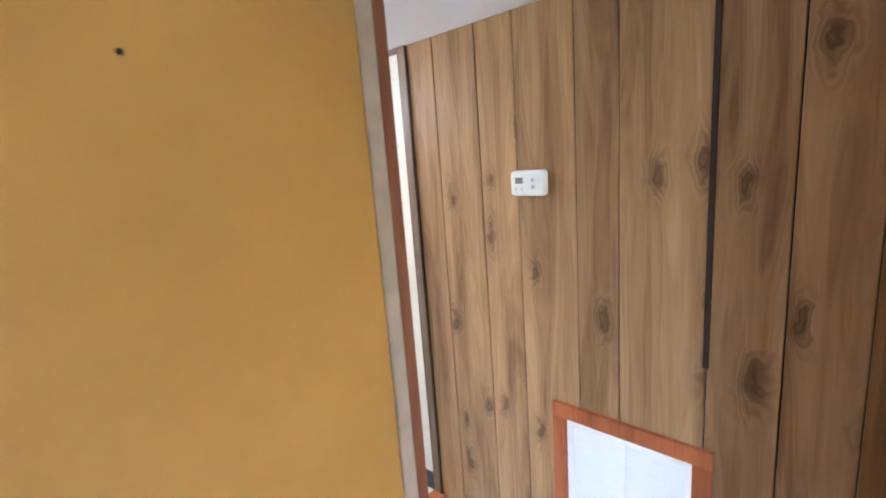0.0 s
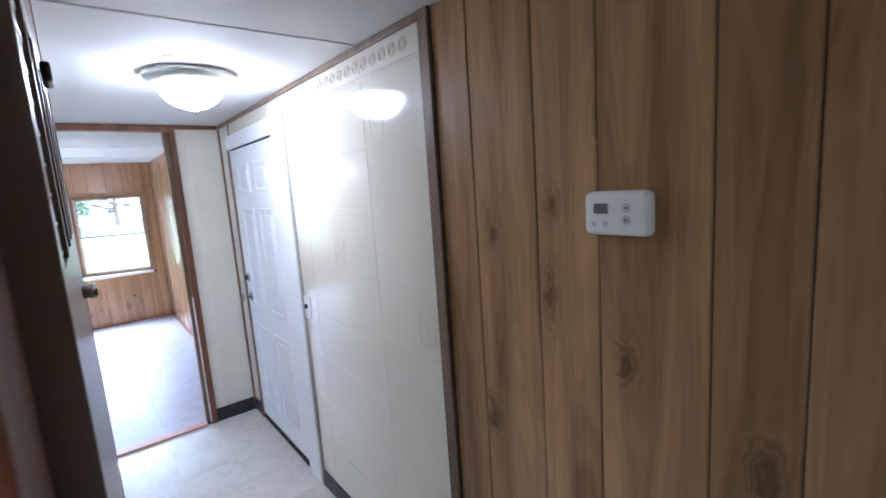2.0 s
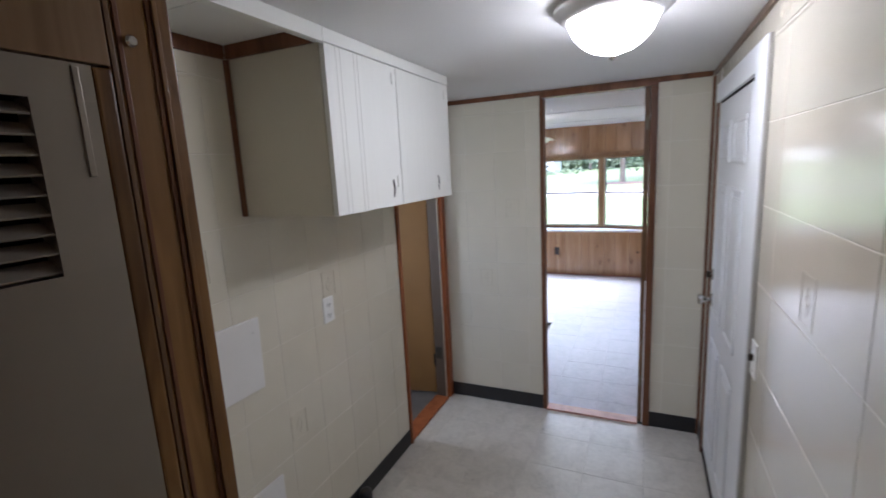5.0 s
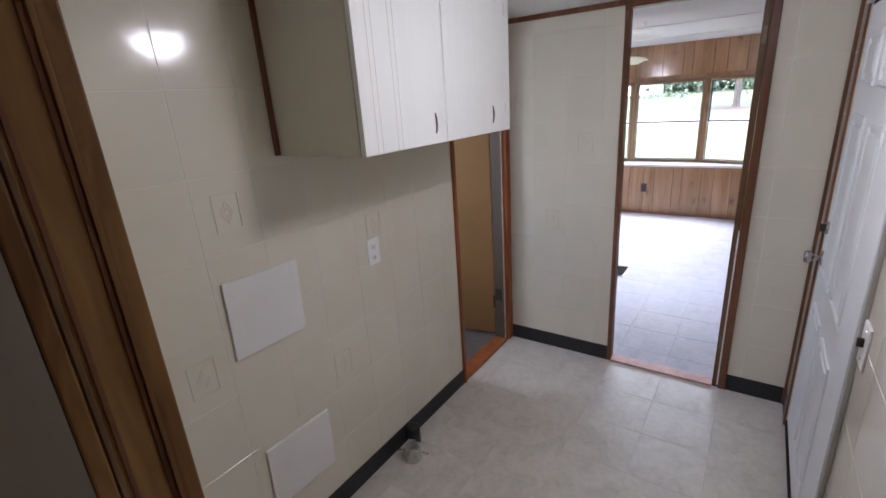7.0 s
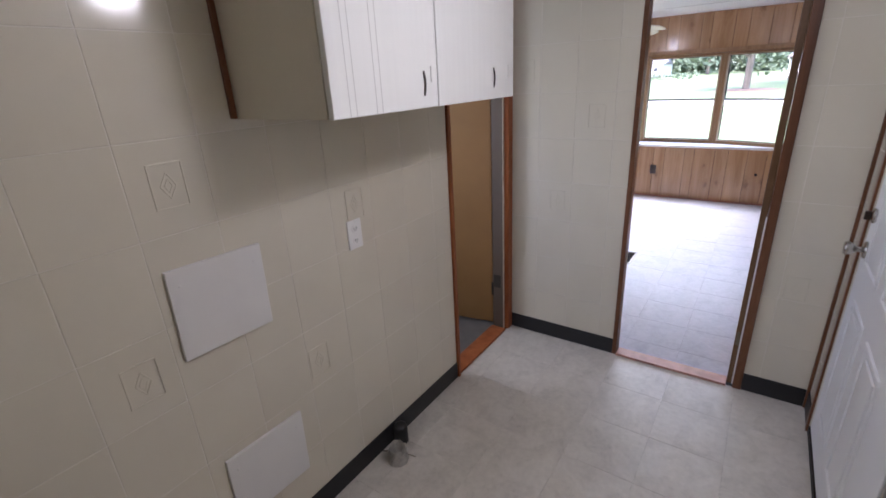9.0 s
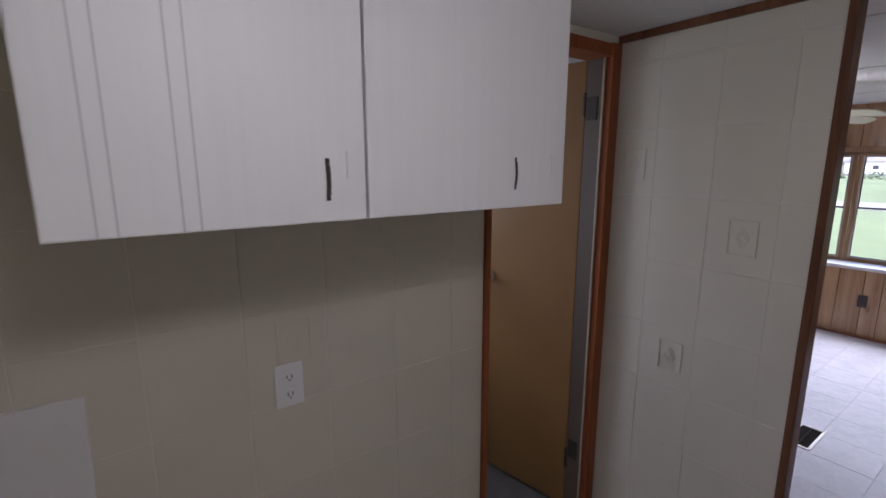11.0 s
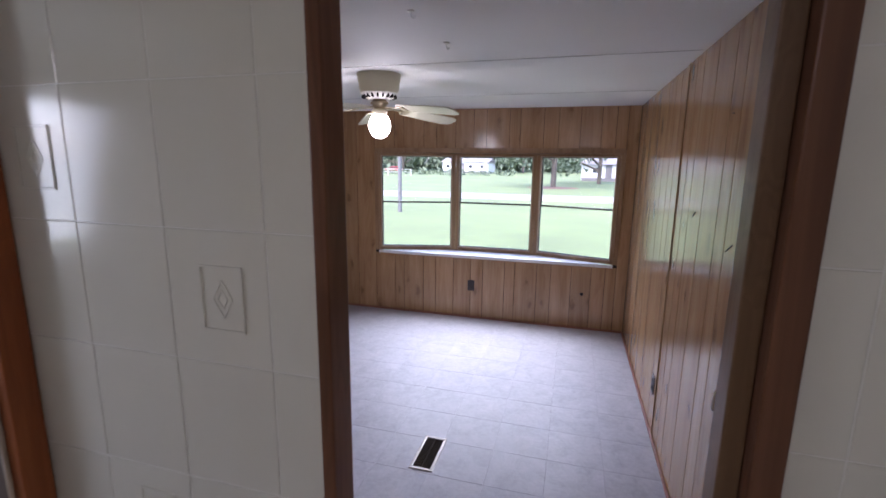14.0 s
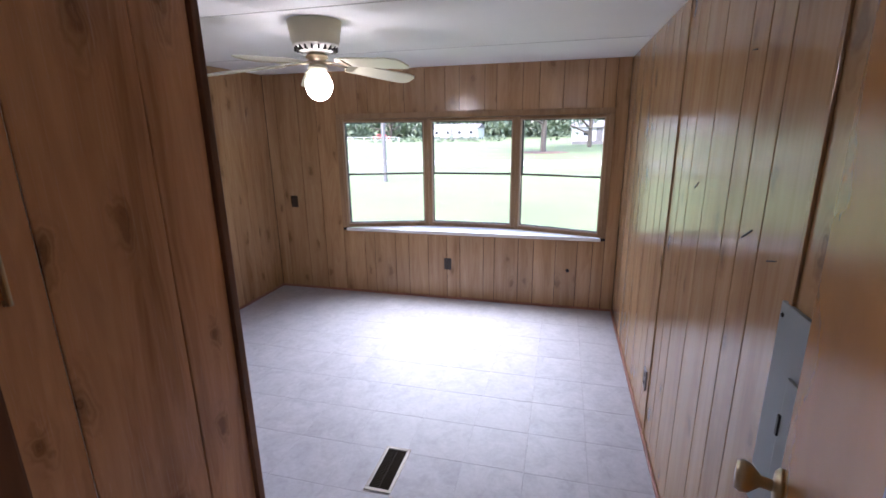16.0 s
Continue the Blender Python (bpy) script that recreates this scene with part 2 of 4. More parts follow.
def add_box(bm, a, b, bevel=0.0, m=None):
    """A box from corner a to corner b, edges rounded by bevel, moved by m."""
    lo = [min(p, q) for p, q in zip(a, b)]
    hi = [max(p, q) for p, q in zip(a, b)]
    vs = bmesh.ops.create_cube(bm, size=1.0)["verts"]
    for v in vs:
        v.co = Vector([lo[i] + (v.co[i] + 0.5) * (hi[i] - lo[i]) for i in range(3)])
    if bevel:
        es = list({e for v in vs for e in v.link_edges})
        made = bmesh.ops.bevel(bm, geom=es, offset=bevel, segments=2, affect="EDGES", profile=0.6)
        vs = list({v for f in made["faces"] for v in f.verts})
    if m is not None:
        bmesh.ops.transform(bm, matrix=m, verts=vs)
    return bm


def box(a, b, bevel=0.0):
    return add_box(bmesh.new(), a, b, bevel)


def boxes(*pairs, bevel=0.0):
    bm = bmesh.new()
    for a, b in pairs:
        add_box(bm, a, b, bevel)
    return bm


def turned(profile, steps=40, bm=None, m=None):
    """A surface of revolution about z from (radius, height) pairs."""
    bm = bm or bmesh.new()
    rings = []
    for r, z in profile:
        rings.append([bm.verts.new((r * math.cos(2 * math.pi * k / steps), r * math.sin(2 * math.pi * k / steps), z)) for k in range(steps)] if r > 1e-5 else [bm.verts.new((0, 0, z))])
    for p, q in zip(rings, rings[1:]):
        for k in range(steps):
            j = (k + 1) % steps
            if len(p) == 1 and len(q) > 1:
                bm.faces.new((p[0], q[k], q[j]))
            elif len(q) == 1 and len(p) > 1:
                bm.faces.new((p[k], q[0], p[j]))
            elif len(p) > 1:
                bm.faces.new((p[k], q[k], q[j], p[j]))
    if m is not None:
        bmesh.ops.transform(bm, matrix=m, verts=[v for r in rings for v in r])
    return bm


PIECES = {}


def piece(name, w, d, h, bevel, mat, parent, m):
    """A slab w wide (x), d deep (y, face at -y), h high (z) with a chamfered face; alike pieces share a mesh."""
    key = (name, round(w, 4), round(d, 4), round(h, 4), mat.name)
    if key not in PIECES:
        x, z, b = w / 2, h / 2, bevel
        verts = [(-x, 0, -z), (x, 0, -z), (x, 0, z), (-x, 0, z),
                 (-x, -d + b, -z), (x, -d + b, -z), (x, -d + b, z), (-x, -d + b, z),
                 (-x + b, -d, -z + b), (x - b, -d, -z + b), (x - b, -d, z - b), (-x + b, -d, z - b)]
        faces = []
        for lo in (0, 4):
            for k in range(4):
                j = (k + 1) % 4
                faces.append((lo + k, lo + j, lo + 4 + j, lo + 4 + k))
        faces.append((8, 9, 10, 11))
        me = bpy.data.meshes.new(name)
        me.from_pydata(verts, [], faces)
        me.materials.append(mat)
        PIECES[key] = me
    ob = new(name, PIECES[key])
    ob.parent = parent
    ob.matrix_world = m
    return ob


# walls' outward turns: a piece's face (-y) turned to look along the named way
FACE = {"-y": 0, "+x": 90, "+y": 180, "-x": -90}


def on_wall(facing, plane, u, z):
    """The pose of a piece on a wall: facing, the wall's plane, the place along it and the height."""
    if facing in ("-x", "+x"):
        return pose(plane, u, z, 0, 0, FACE[facing])
    return pose(u, plane, z, 0, 0, FACE[facing])


# ---- structure ----
H, HR = 2.13, 2.18          # ceiling heights of the hall and the sunroom
XL, XW = -1.64, -3.42       # hall's inner side wall; sunroom's far side wall
YB = 3.98                   # sunroom's window wall
JL, JR = -0.925, -0.346     # doorway between the jambs
YR = 0.055                  # sunroom side of the partition

floor = tagged(mesh_ob("floor", box((-4.3, -7.1, -0.2), (0.13, 4.1, -0.006)), DARK), "plywood subfloor under pale vinyl tiles", "floor", kind="structure")
ceiling_hall = tagged(mesh_ob("ceiling", boxes(((-4.3, -7.1, H), (0.13, -2.062, H + 0.1)), ((-4.3, -2.058, H), (0.13, 0.0, H + 0.1))), CEILING), "white painted board ceiling with a seam", "ceiling", kind="structure")
ceiling_room = tagged(mesh_ob("ceiling", boxes(((-4.3, 0.004, HR), (0.13, 0.655, HR + 0.1)), ((-4.3, 0.659, HR), (0.13, 1.878, HR + 0.1)), ((-4.3, 1.882, HR), (0.13, 3.098, HR + 0.1)), ((-4.3, 3.102, HR), (0.13, 4.1, HR + 0.1))), CEILING), "white painted board ceiling of the sunroom", "ceiling", kind="structure")

# outer wall along the hall and sunroom, with the entry door's opening
DY0, DY1, DZ = -1.045, -0.20, 1.94
wall_east = tagged(mesh_ob("wall_east", boxes(
    ((0.006, -7.0, 0), (0.13, DY0, HR + 0.1)), ((0.006, DY1, 0), (0.13, 4.1, HR + 0.1)), ((0.006, DY0, DZ), (0.13, DY1, HR + 0.1))), DARK),
    "outer wall with wood and white panelling", "wall", kind="structure")
# partition between hall and sunroom
wall_end = tagged(mesh_ob("wall_partition", boxes(
    ((-1.74, 0.006, 0), (JL - 0.024, YR - 0.006, HR)), ((-0.278, 0.006, 0), (0.0, YR - 0.006, HR)), ((JL - 0.024, 0.006, 2.125), (-0.278, YR - 0.006, HR))), TILEBOARD),
    "white partition wall with a tall narrow doorway", "wall", kind="structure")
BY0, BY1, BZ = -0.662, -0.06, 2.05
wall_left = tagged(mesh_ob("wall_left", boxes(
    ((XL - 0.098, -2.54, 0), (XL - 0.006, BY0 - 0.012, H)), ((XL - 0.098, BY1 + 0.012, 0), (XL - 0.006, 0.005, H)), ((XL - 0.098, BY0 - 0.012, BZ + 0.012), (XL - 0.006, BY1 + 0.012, H))), TILEBOARD),
    "white tileboard wall with the bathroom doorway", "wall", kind="structure")
CX, CY0, CY1 = -0.870, -3.345, -2.515
CO = -0.872                 # closet corner boards, behind the furnace door's face
closet = tagged(mesh_ob("wall_furnace_closet", boxes(
    ((-2.6, CY0, 0), (-0.963, CY0 + 0.06, H)), ((-2.6, CY1 - 0.06, 0), (CX - 0.03, CY1, H)), ((-2.7, CY0, 0), (-2.6, CY1, H))), TILEBOARD),
    "white walls of the furnace closet", "wall", kind="structure")
BX = -1.43                  # sunroom face of the bathroom block
wall_bath = tagged(mesh_ob("wall_bathroom", boxes(
    ((BX - 0.09, YR, 0), (BX - 0.006, 0.90, HR)), ((-3.52, 0.82, 0), (BX - 0.09, 0.90, HR)), ((-3.2, -1.9, 0), (-3.1, -1.25, HR)), ((-3.2, -0.55, 0), (-3.1, 0.82, HR)), ((-3.2, -1.25, 0), (-3.1, -0.55, 1.15)), ((-3.2, -1.25, 1.95), (-3.1, -0.55, HR)), ((-3.1, -1.9, 0), (XL - 0.10, -1.82, H))), CEILING),
    "bathroom walls, painted pale inside", "wall", kind="structure")
wall_back = tagged(mesh_ob("wall_window", boxes(
    ((XW - 0.1, YB + 0.006, 0), (-2.60, YB + 0.12, HR)), ((-0.145, YB + 0.006, 0), (0.0, YB + 0.12, HR)),
    ((-2.60, YB + 0.006, 0), (-0.145, YB + 0.12, 0.655)), ((-2.60, YB + 0.006, 1.745), (-0.145, YB + 0.12, HR))), DARK),
    "wood panelled wall with a wide bay window", "wall", kind="structure")
wall_west = tagged(mesh_ob("wall_west", box((XW - 0.1, 0.90, 0), (XW - 0.006, YB, HR)), DARK), "wood panelled side wall of the sunroom", "wall", kind="structure")
# first box: unseen stub wall, added to shade the hall panelling from the bedroom window
wall_far = tagged(mesh_ob("wall_bedroom", boxes(((-0.67, -4.13, 0), (-0.02, -4.035, H)), ((-4.3, -7.1, 0), (0.0, -7.0, H)), ((-4.3, -7.0, 0), (-4.2, -6.7, H)), ((-4.3, -5.6, 0), (-4.2, CY0 + 0.06, H)), ((-4.3, -6.7, 0), (-4.2, -5.6, 0.65)), ((-4.3, -6.7, 2.05), (-4.2, -5.6, H)), ((-4.2, CY0, 0), (-2.7, CY0 + 0.06, H))), ROOM_WOOD), "wood panelled bedroom walls round a window, with an unseen stub shading the hall", "wall", kind="structure")
ground = tagged(mesh_ob("ground", box((-1500, -1500, -1.2), (1500, 1500, -0.8)), GRASS), "mown green lawn", "lawn", kind="structure")


def strip(name, a, b, mat, label, bevel=0.003, kind="structure", category="trim"):
    """A moulding or board of the building."""
    return tagged(mesh_ob(name, box(a, b, bevel), mat), label, category, kind=kind)


# doorway to the sunroom
strip("trim", (JL - 0.024, -0.008, 0), (JL, YR + 0.004, 2.085), TRIM_WOOD, "dark stained door jamb")
strip("trim", (-0.316, -0.014, 0.0), (-0.278, 0.022, 2.085), TRIM_WOOD, "dark stained door casing")
strip("trim", (JR, 0.012, 0.012), (-0.317, YR + 0.004, 2.085), JAMB_WOOD, "tan hinge-side door jamb")
strip("trim", (-0.323, 0.002, 0.012), (-0.317, 0.012, 0.95), CEILING, "pale weather strip on the jamb", 0.001)
strip("trim", (JL - 0.024, -0.013, 2.087), (-0.278, YR + 0.004, 2.124), TRIM_WOOD, "dark stained door head")
strip("threshold", (JL + 0.001, -0.015, -0.004), (JR - 0.001, YR + 0.01, 0.014), plain("worn_pink_wood", (0.62, 0.34, 0.26), 0.5, 0, 0.35, 14, 0.15), "worn reddish wood threshold")
# ceiling and corner trims in the hall
strip("trim", (XL, -0.014, H - 0.028), (JL - 0.024, -0.0, H), TRIM_WOOD, "dark wood strip under the ceiling")
strip("trim", (JL - 0.024, -0.016, H - 0.005), (-0.278, -0.0, H), TRIM_WOOD, "dark wood strip under the ceiling")
strip("trim", (-0.278, -0.014, H - 0.028), (-0.014, -0.0, H), TRIM_WOOD, "dark wood strip under the ceiling")
GREY_TRIM = wood("grey_trim", (0.30, 0.22, 0.16), (0.22, 0.15, 0.10), (0.12, 0.08, 0.05), 0.4, 0.0, 0.1)
strip("trim", (-0.012, -2.427, H - 0.024), (0.0, -0.0, H), GREY_TRIM, "greyish brown wood strip under the ceiling")
strip("trim", (-0.014, -0.014, 0.0), (0.0, 0.0, H - 0.028), TRIM_WOOD, "dark wood corner strip")
strip("trim", (-0.010, DY1, 0.0), (0.0, DY1 + 0.03, 2.03), TRIM_WOOD, "brown strip beside the entry door")
strip("trim", (-0.013, -2.475, 0.0), (0.0, -2.428, H), GREY_TRIM, "brown strip between wood and white panelling")
strip("threshold", (-0.875, -2.50, -0.005), (-0.002, -2.42, 0.010), ORANGE_WOOD, "orange stained wood threshold")
# grey strips draw the ceiling seams, their thin shadow put into the colour
SEAM = plain("ceiling_seam", (0.66, 0.65, 0.64), 0.8, 0, 0.3, 8, 0)
for y, z, x0 in ((-2.06, H, -0.868), (0.657, HR, BX), (1.88, HR, XW), (3.10, HR, XW)):
    strip("trim", (x0, y - 0.005, z - 0.002), (-0.013, y + 0.005, z + 0.01), SEAM, "thin grey strip drawing a seam and its shadow across the ceiling", 0, category="ceiling seam")
# black vinyl baseboards
for a, b in (((-0.006, -2.428, 0), (0.0, -1.255, 0.10)), ((XL, -0.006, 0), (JL - 0.024, 0.0, 0.10)), ((-0.278, -0.006, 0), (-0.014, 0.0, 0.10)),
             ((XL, CY1, 0), (XL + 0.006, BY0 - 0.025, 0.10)), ((-0.006, DY1 + 0.03, 0), (0.0, -0.014, 0.10))):
    strip("baseboard", a, b, BASE_BLACK, "black vinyl baseboard", 0.002, category="baseboard")
# bathroom doorway
strip("trim", (XL - 0.10, BY0 - 0.022, 0), (XL + 0.014, BY0, BZ + 0.04), ORANGE_WOOD, "orange stained door jamb")
strip("trim", (XL - 0.10, BY1, 0), (XL + 0.014, -0.004, H - 0.03), ORANGE_WOOD, "orange stained door jamb")
strip("trim", (XL - 0.10, BY0, BZ), (XL + 0.014, BY1, BZ + 0.045), ORANGE_WOOD, "orange stained door head")
strip("trim", (XL - 0.098, BY1 - 0.006, 0), (XL - 0.024, BY1 - 0.001, BZ), plain("grey_brown_stop", (0.11, 0.08, 0.056), 0.6), "grey brown hinge-side jamb lining", 0.001)
strip("trim", (XL - 0.023, BY1 - 0.010, 0), (XL - 0.014, BY1 - 0.001, BZ), PALE_WOOD, "pale wood door stop on the jamb")
for z in (0.30, 1.82):
    strip("hinge_leaf", (XL - 0.090, BY1 - 0.009, z), (XL - 0.040, BY1 - 0.0065, z + 0.09), BRONZE, "dark steel hinge leaf on the jamb", 0.0005, category="hinge")
strip("threshold", (XL - 0.10, BY0, -0.004), (XL + 0.004, BY1 - 0.022, 0.013), ORANGE_WOOD, "orange stained wood threshold")
strip("floor", (-3.1, -1.82, -0.004), (XL - 0.10, 0.82, 0.002), plain("grey_bath_vinyl", (0.16, 0.155, 0.15), 0.4, 0, 0.3, 10), "grey vinyl bathroom floor", 0, category="floor")
# nook trims by the wall cabinet
strip("trim", (XL, CY1, H - 0.045), (XL + 0.014, -1.757, H), TRIM_WOOD, "brown strip under the nook ceiling")
strip("trim", (XL + 0.014, -1.757, H - 0.045), (-1.26, -1.742, H), TRIM_WOOD, "brown strip along the cabinet side")
strip("trim", (XL, -1.757, 1.557), (XL + 0.016, -1.742, H - 0.045), TRIM_WOOD, "brown corner strip beside the cabinet")
strip("trim", (-1.262, CY1 + 0.002, H - 0.045), (-1.232, -1.742, H), CABINET, "white fascia board over the laundry nook")
strip("trim", (-0.92, CY0 + 0.061, 0), (-0.885, CY0 + 0.084, H), JAMB_WOOD, "dull jamb beside the furnace door")
# furnace closet trims: corner mouldings of oak, post of stained wood
strip("trim", (CO - 0.02, CY1 - 0.088, 0), (CO + 0.001, CY1 - 0.022, H), OAK_WOOD, "oak corner board of the furnace closet")
strip("trim", (CO - 0.02, CY1 - 0.108, 0), (CO + 0.006, CY1 - 0.088, 1.815), OAK_WOOD, "oak moulding beside the furnace door")
for y, x, wood_kind in ((-0.083, 0.005, JAMB_WOOD), (-0.072, 0.003, TRIM_WOOD), (-0.034, 0.003, TRIM_WOOD), (-0.027, 0.006, OAK_WOOD)):
    strip("trim", (CO + 0.0015, CY1 + y - 0.003, 0), (CO + x, CY1 + y + 0.003, H - 0.002), wood_kind, "narrow bead on the oak corner board", 0.001)
strip("trim", (CO - 0.036, CY1 - 0.022, 0), (CO - 0.010, CY1 + 0.003, H), OAK_WOOD, "oak corner moulding")
strip("trim", (-0.918, CY0 - 0.015, 0), (-0.883, CY0 + 0.06, H), wood("red_brown_post", (0.36, 0.155, 0.08), (0.26, 0.105, 0.052), (0.13, 0.05, 0.025), 0.4, 0.0, 0.1), "dark stained door post")
strip("trim", (-0.959, CY0 - 0.028, 0), (-0.919, CY0 + 0.02, H), PALE_WOOD, "pale worn door jamb strip")
strip("trim", (CX - 0.01, CY0 + 0.085, 1.818), (CX + 0.003, CY1 - 0.088, H), wood("dull_panel", (0.30, 0.2, 0.11), (0.24, 0.15, 0.08), (0.15, 0.09, 0.045), 0.4, 0.2, 0.1), "wood panel above the furnace door", 0.001, category="panel")
strip("trim", (-0.018, -4.03, 0), (0.0, -3.965, H), OAK_WOOD, "oak door casing")
# sunroom trims
for a, b in (((XW, YB - 0.012, 0), (-0.002, YB, 0.02)), ((-0.014, YR + 0.02, 0), (-0.002, YB - 0.012, 0.02)), ((BX, YR + 0.02, 0), (BX + 0.012, 0.90, 0.02)), ((XW, 0.90, 0), (XW + 0.012, YB - 0.012, 0.02))):
    strip("baseboard", a, b, plain("red_shoe_moulding", (0.33, 0.13, 0.085), 0.5, 0, 0.3, 10), "thin reddish shoe moulding", 0.003, category="baseboard")
strip("trim", (BX - 0.03, 0.885, 0), (BX + 0.012, 0.912, HR), TRIM_WOOD, "dark corner moulding of the bathroom block")

# ---- hall things ----


def panel_door(name, m, w, h, t, mat, label, panels=(), category="door"):
    """A door leaf: local x across from the hinge, y thick, z up; panels are raised fields (x0, x1, z0, z1) on the -y face."""
    d = thing(name, m, label, category)
    part("leaf", box((0, 0, 0), (w, t, h), 0.003), mat, d)
    for x0, x1, z0, z1 in panels:
        bm = bmesh.new()
        b = 0.020
        for p, q in (((x0, -0.008, z0), (x1, 0.004, z0 + b)), ((x0, -0.008, z1 - b), (x1, 0.004, z1)), ((x0, -0.008, z0 + b), (x0 + b, 0.004, z1 - b)), ((x1 - b, -0.008, z0 + b), (x1, 0.004, z1 - b))):
            add_box(bm, p, q, 0.0055)
        add_box(bm, (x0 + 0.040, -0.007, z0 + 0.040), (x1 - 0.040, 0.004, z1 - 0.040), 0.0055)
        part("panel", bm, mat, d)
    return d


def knob_parts(parent, x, y, z, mat, side=-1, lock=False):
    """A round door knob on a rose, standing out along side * y."""
    turn = pose(x, y, z, 90 if side < 0 else -90)
    part("rose", turned([(0, 0), (0.033, 0), (0.033, 0.005), (0.026, 0.011), (0.012, 0.013), (0, 0.013)], 28, m=turn), mat, parent, smooth=True)
    part("knob", turned([(0.010, 0.010), (0.010, 0.030), (0.016, 0.036), (0.025, 0.046), (0.028, 0.058), (0.024, 0.066), (0, 0.068)], 28, m=turn), mat, parent, smooth=True)


# entry door, flush in its opening; local x runs from the hinge side toward +y
W = DY1 - DY0 - 0.006
entry = panel_door("door_1", pose(0.004, DY0 + 0.003 + W, 0.03, 0, 0, -90), W, DZ - 0.035, 0.044, DOOR_WHITE, "closed white six-panel steel entry door", [
    (0.12, 0.37, 1.62, 1.80), (0.47, 0.72, 1.62, 1.80), (0.12, 0.37, 0.86, 1.52), (0.47, 0.72, 0.86, 1.52), (0.12, 0.37, 0.16, 0.72), (0.47, 0.72, 0.16, 0.72)])
tagged(entry, kind="structure")
knob_parts(entry, 0.062, 0.0, 0.905, METAL)
part("deadbolt", turned([(0, 0), (0.028, 0), (0.028, 0.008), (0.02, 0.014), (0, 0.014)], 24, m=pose(0.055, 0, 1.04, 90)), METAL, entry, "dull nickel deadbolt", True)
part("thumb_turn", box((0.049, -0.034, 1.023), (0.061, -0.010, 1.057), 0.004), PLATE_BROWN, entry, "dark thumb turn")
# black strip stands in for the dark gap under the door
part("door_sweep", box((0.0, -0.006, -0.028), (W, 0.02, 0.008), 0.002), DARK, entry, "black strip for the dark gap under the door")
casing = thing("door_casing", pose(0, 0, 0), "flat white painted casing of the entry door", "door casing", kind="structure")
part("side_board", box((-0.016, DY0 - 0.205, 0), (0.0, DY0 - 0.055, 2.03), 0.003), DOOR_WHITE, casing)
part("door_frame", box((-0.004, DY0 - 0.055, 0), (0.05, DY0, DZ), 0.003), DOOR_WHITE, casing)
part("head_board", box((-0.016, DY0 - 0.055, DZ + 0.002), (0.0, DY1, 2.03), 0.003), DOOR_WHITE, casing)
part("edge_strip", box((-0.012, DY0 - 0.222, 0), (0.0, DY0 - 0.206, 2.03), 0.003), plain("grey_caulk", (0.42, 0.40, 0.37), 0.5), casing, "grey edge strip")


def wall_plate(name, m, mat, label, category, kind_of):
    """A switch or socket plate; local x across, face toward -y."""
    p = thing(name, m, label, category)
    part("plate", box((-0.036, -0.006, -0.058), (0.036, 0.0, 0.058), 0.002), mat, p)
    if kind_of == "switch":
        part("toggle", box((-0.006, -0.02, -0.004), (0.006, -0.005, 0.018), 0.002), PLATE_BROWN, p, "dark toggle")
        for dz in (-0.038, 0.038):
            part("screw", turned([(0, 0), (0.0035, 0), (0.003, 0.0015), (0, 0.0018)], 10, m=pose(0, -0.0055, dz, 90)), METAL, p)
    elif kind_of == "socket":
        for dz in (-0.024, 0.024):
            s = part("socket", turned([(0, 0), (0.0165, 0), (0.0155, 0.0025), (0, 0.003)], 20, m=pose(0, -0.0055, dz, 90)), mat, p)
            for dx in (-0.006, 0.006):
                part("slot", box((dx - 0.0012, -0.0095, dz - 0.004), (dx + 0.0012, -0.008, dz + 0.006)), DARK, s)
            part("earth_hole", box((-0.002, -0.0095, dz - 0.011), (0.002, -0.008, dz - 0.007), 0.0005), DARK, s)
    return p


wall_plate("light_switch", on_wall("-x", 0.0, -1.305, 1.04), SWITCH_WHITE, "white wall switch beside the entry door", "light switch", "switch")
wall_plate("socket_outlet", on_wall("+x", XL, -1.345, 1.085), SWITCH_WHITE, "white double socket on the tileboard wall", "outlet", "socket")
wall_plate("socket_outlet", on_wall("-y", YB, -1.547, 0.36), PLATE_BROWN, "dark brown socket under the bay window", "outlet", "socket")
wall_plate("socket_outlet", on_wall("-y", YB, -3.18, 0.935), PLATE_BROWN, "dark brown plate on the window wall", "outlet", "blank")
wall_plate("socket_outlet", on_wall("-x", 0.0, 2.27, 0.30), PLATE_BROWN, "dark brown socket low on the panelling", "outlet", "socket")
jack = thing("cable_jack", on_wall("-y", YB, -0.412, 0.365), "small dark cable jack in the panelling", "cable jack")
part("plug", turned([(0, 0), (0.016, 0), (0.014, 0.012), (0.007, 0.02), (0, 0.02)], 14, m=pose(0, 0, 0, 90)), DARK, jack)

# thermostat
LCD = plain("lcd_grey", (0.17, 0.18, 0.17), 0.2, 0, 0.1, 30, 0)
BUTTON = plain("grey_button", (0.66, 0.66, 0.65), 0.4, 0, 0.05, 20, 0)
thermo = thing("thermostat", on_wall("-x", 0.0, -3.052, 1.548), "white plastic wall thermostat with a grey display", "thermostat")


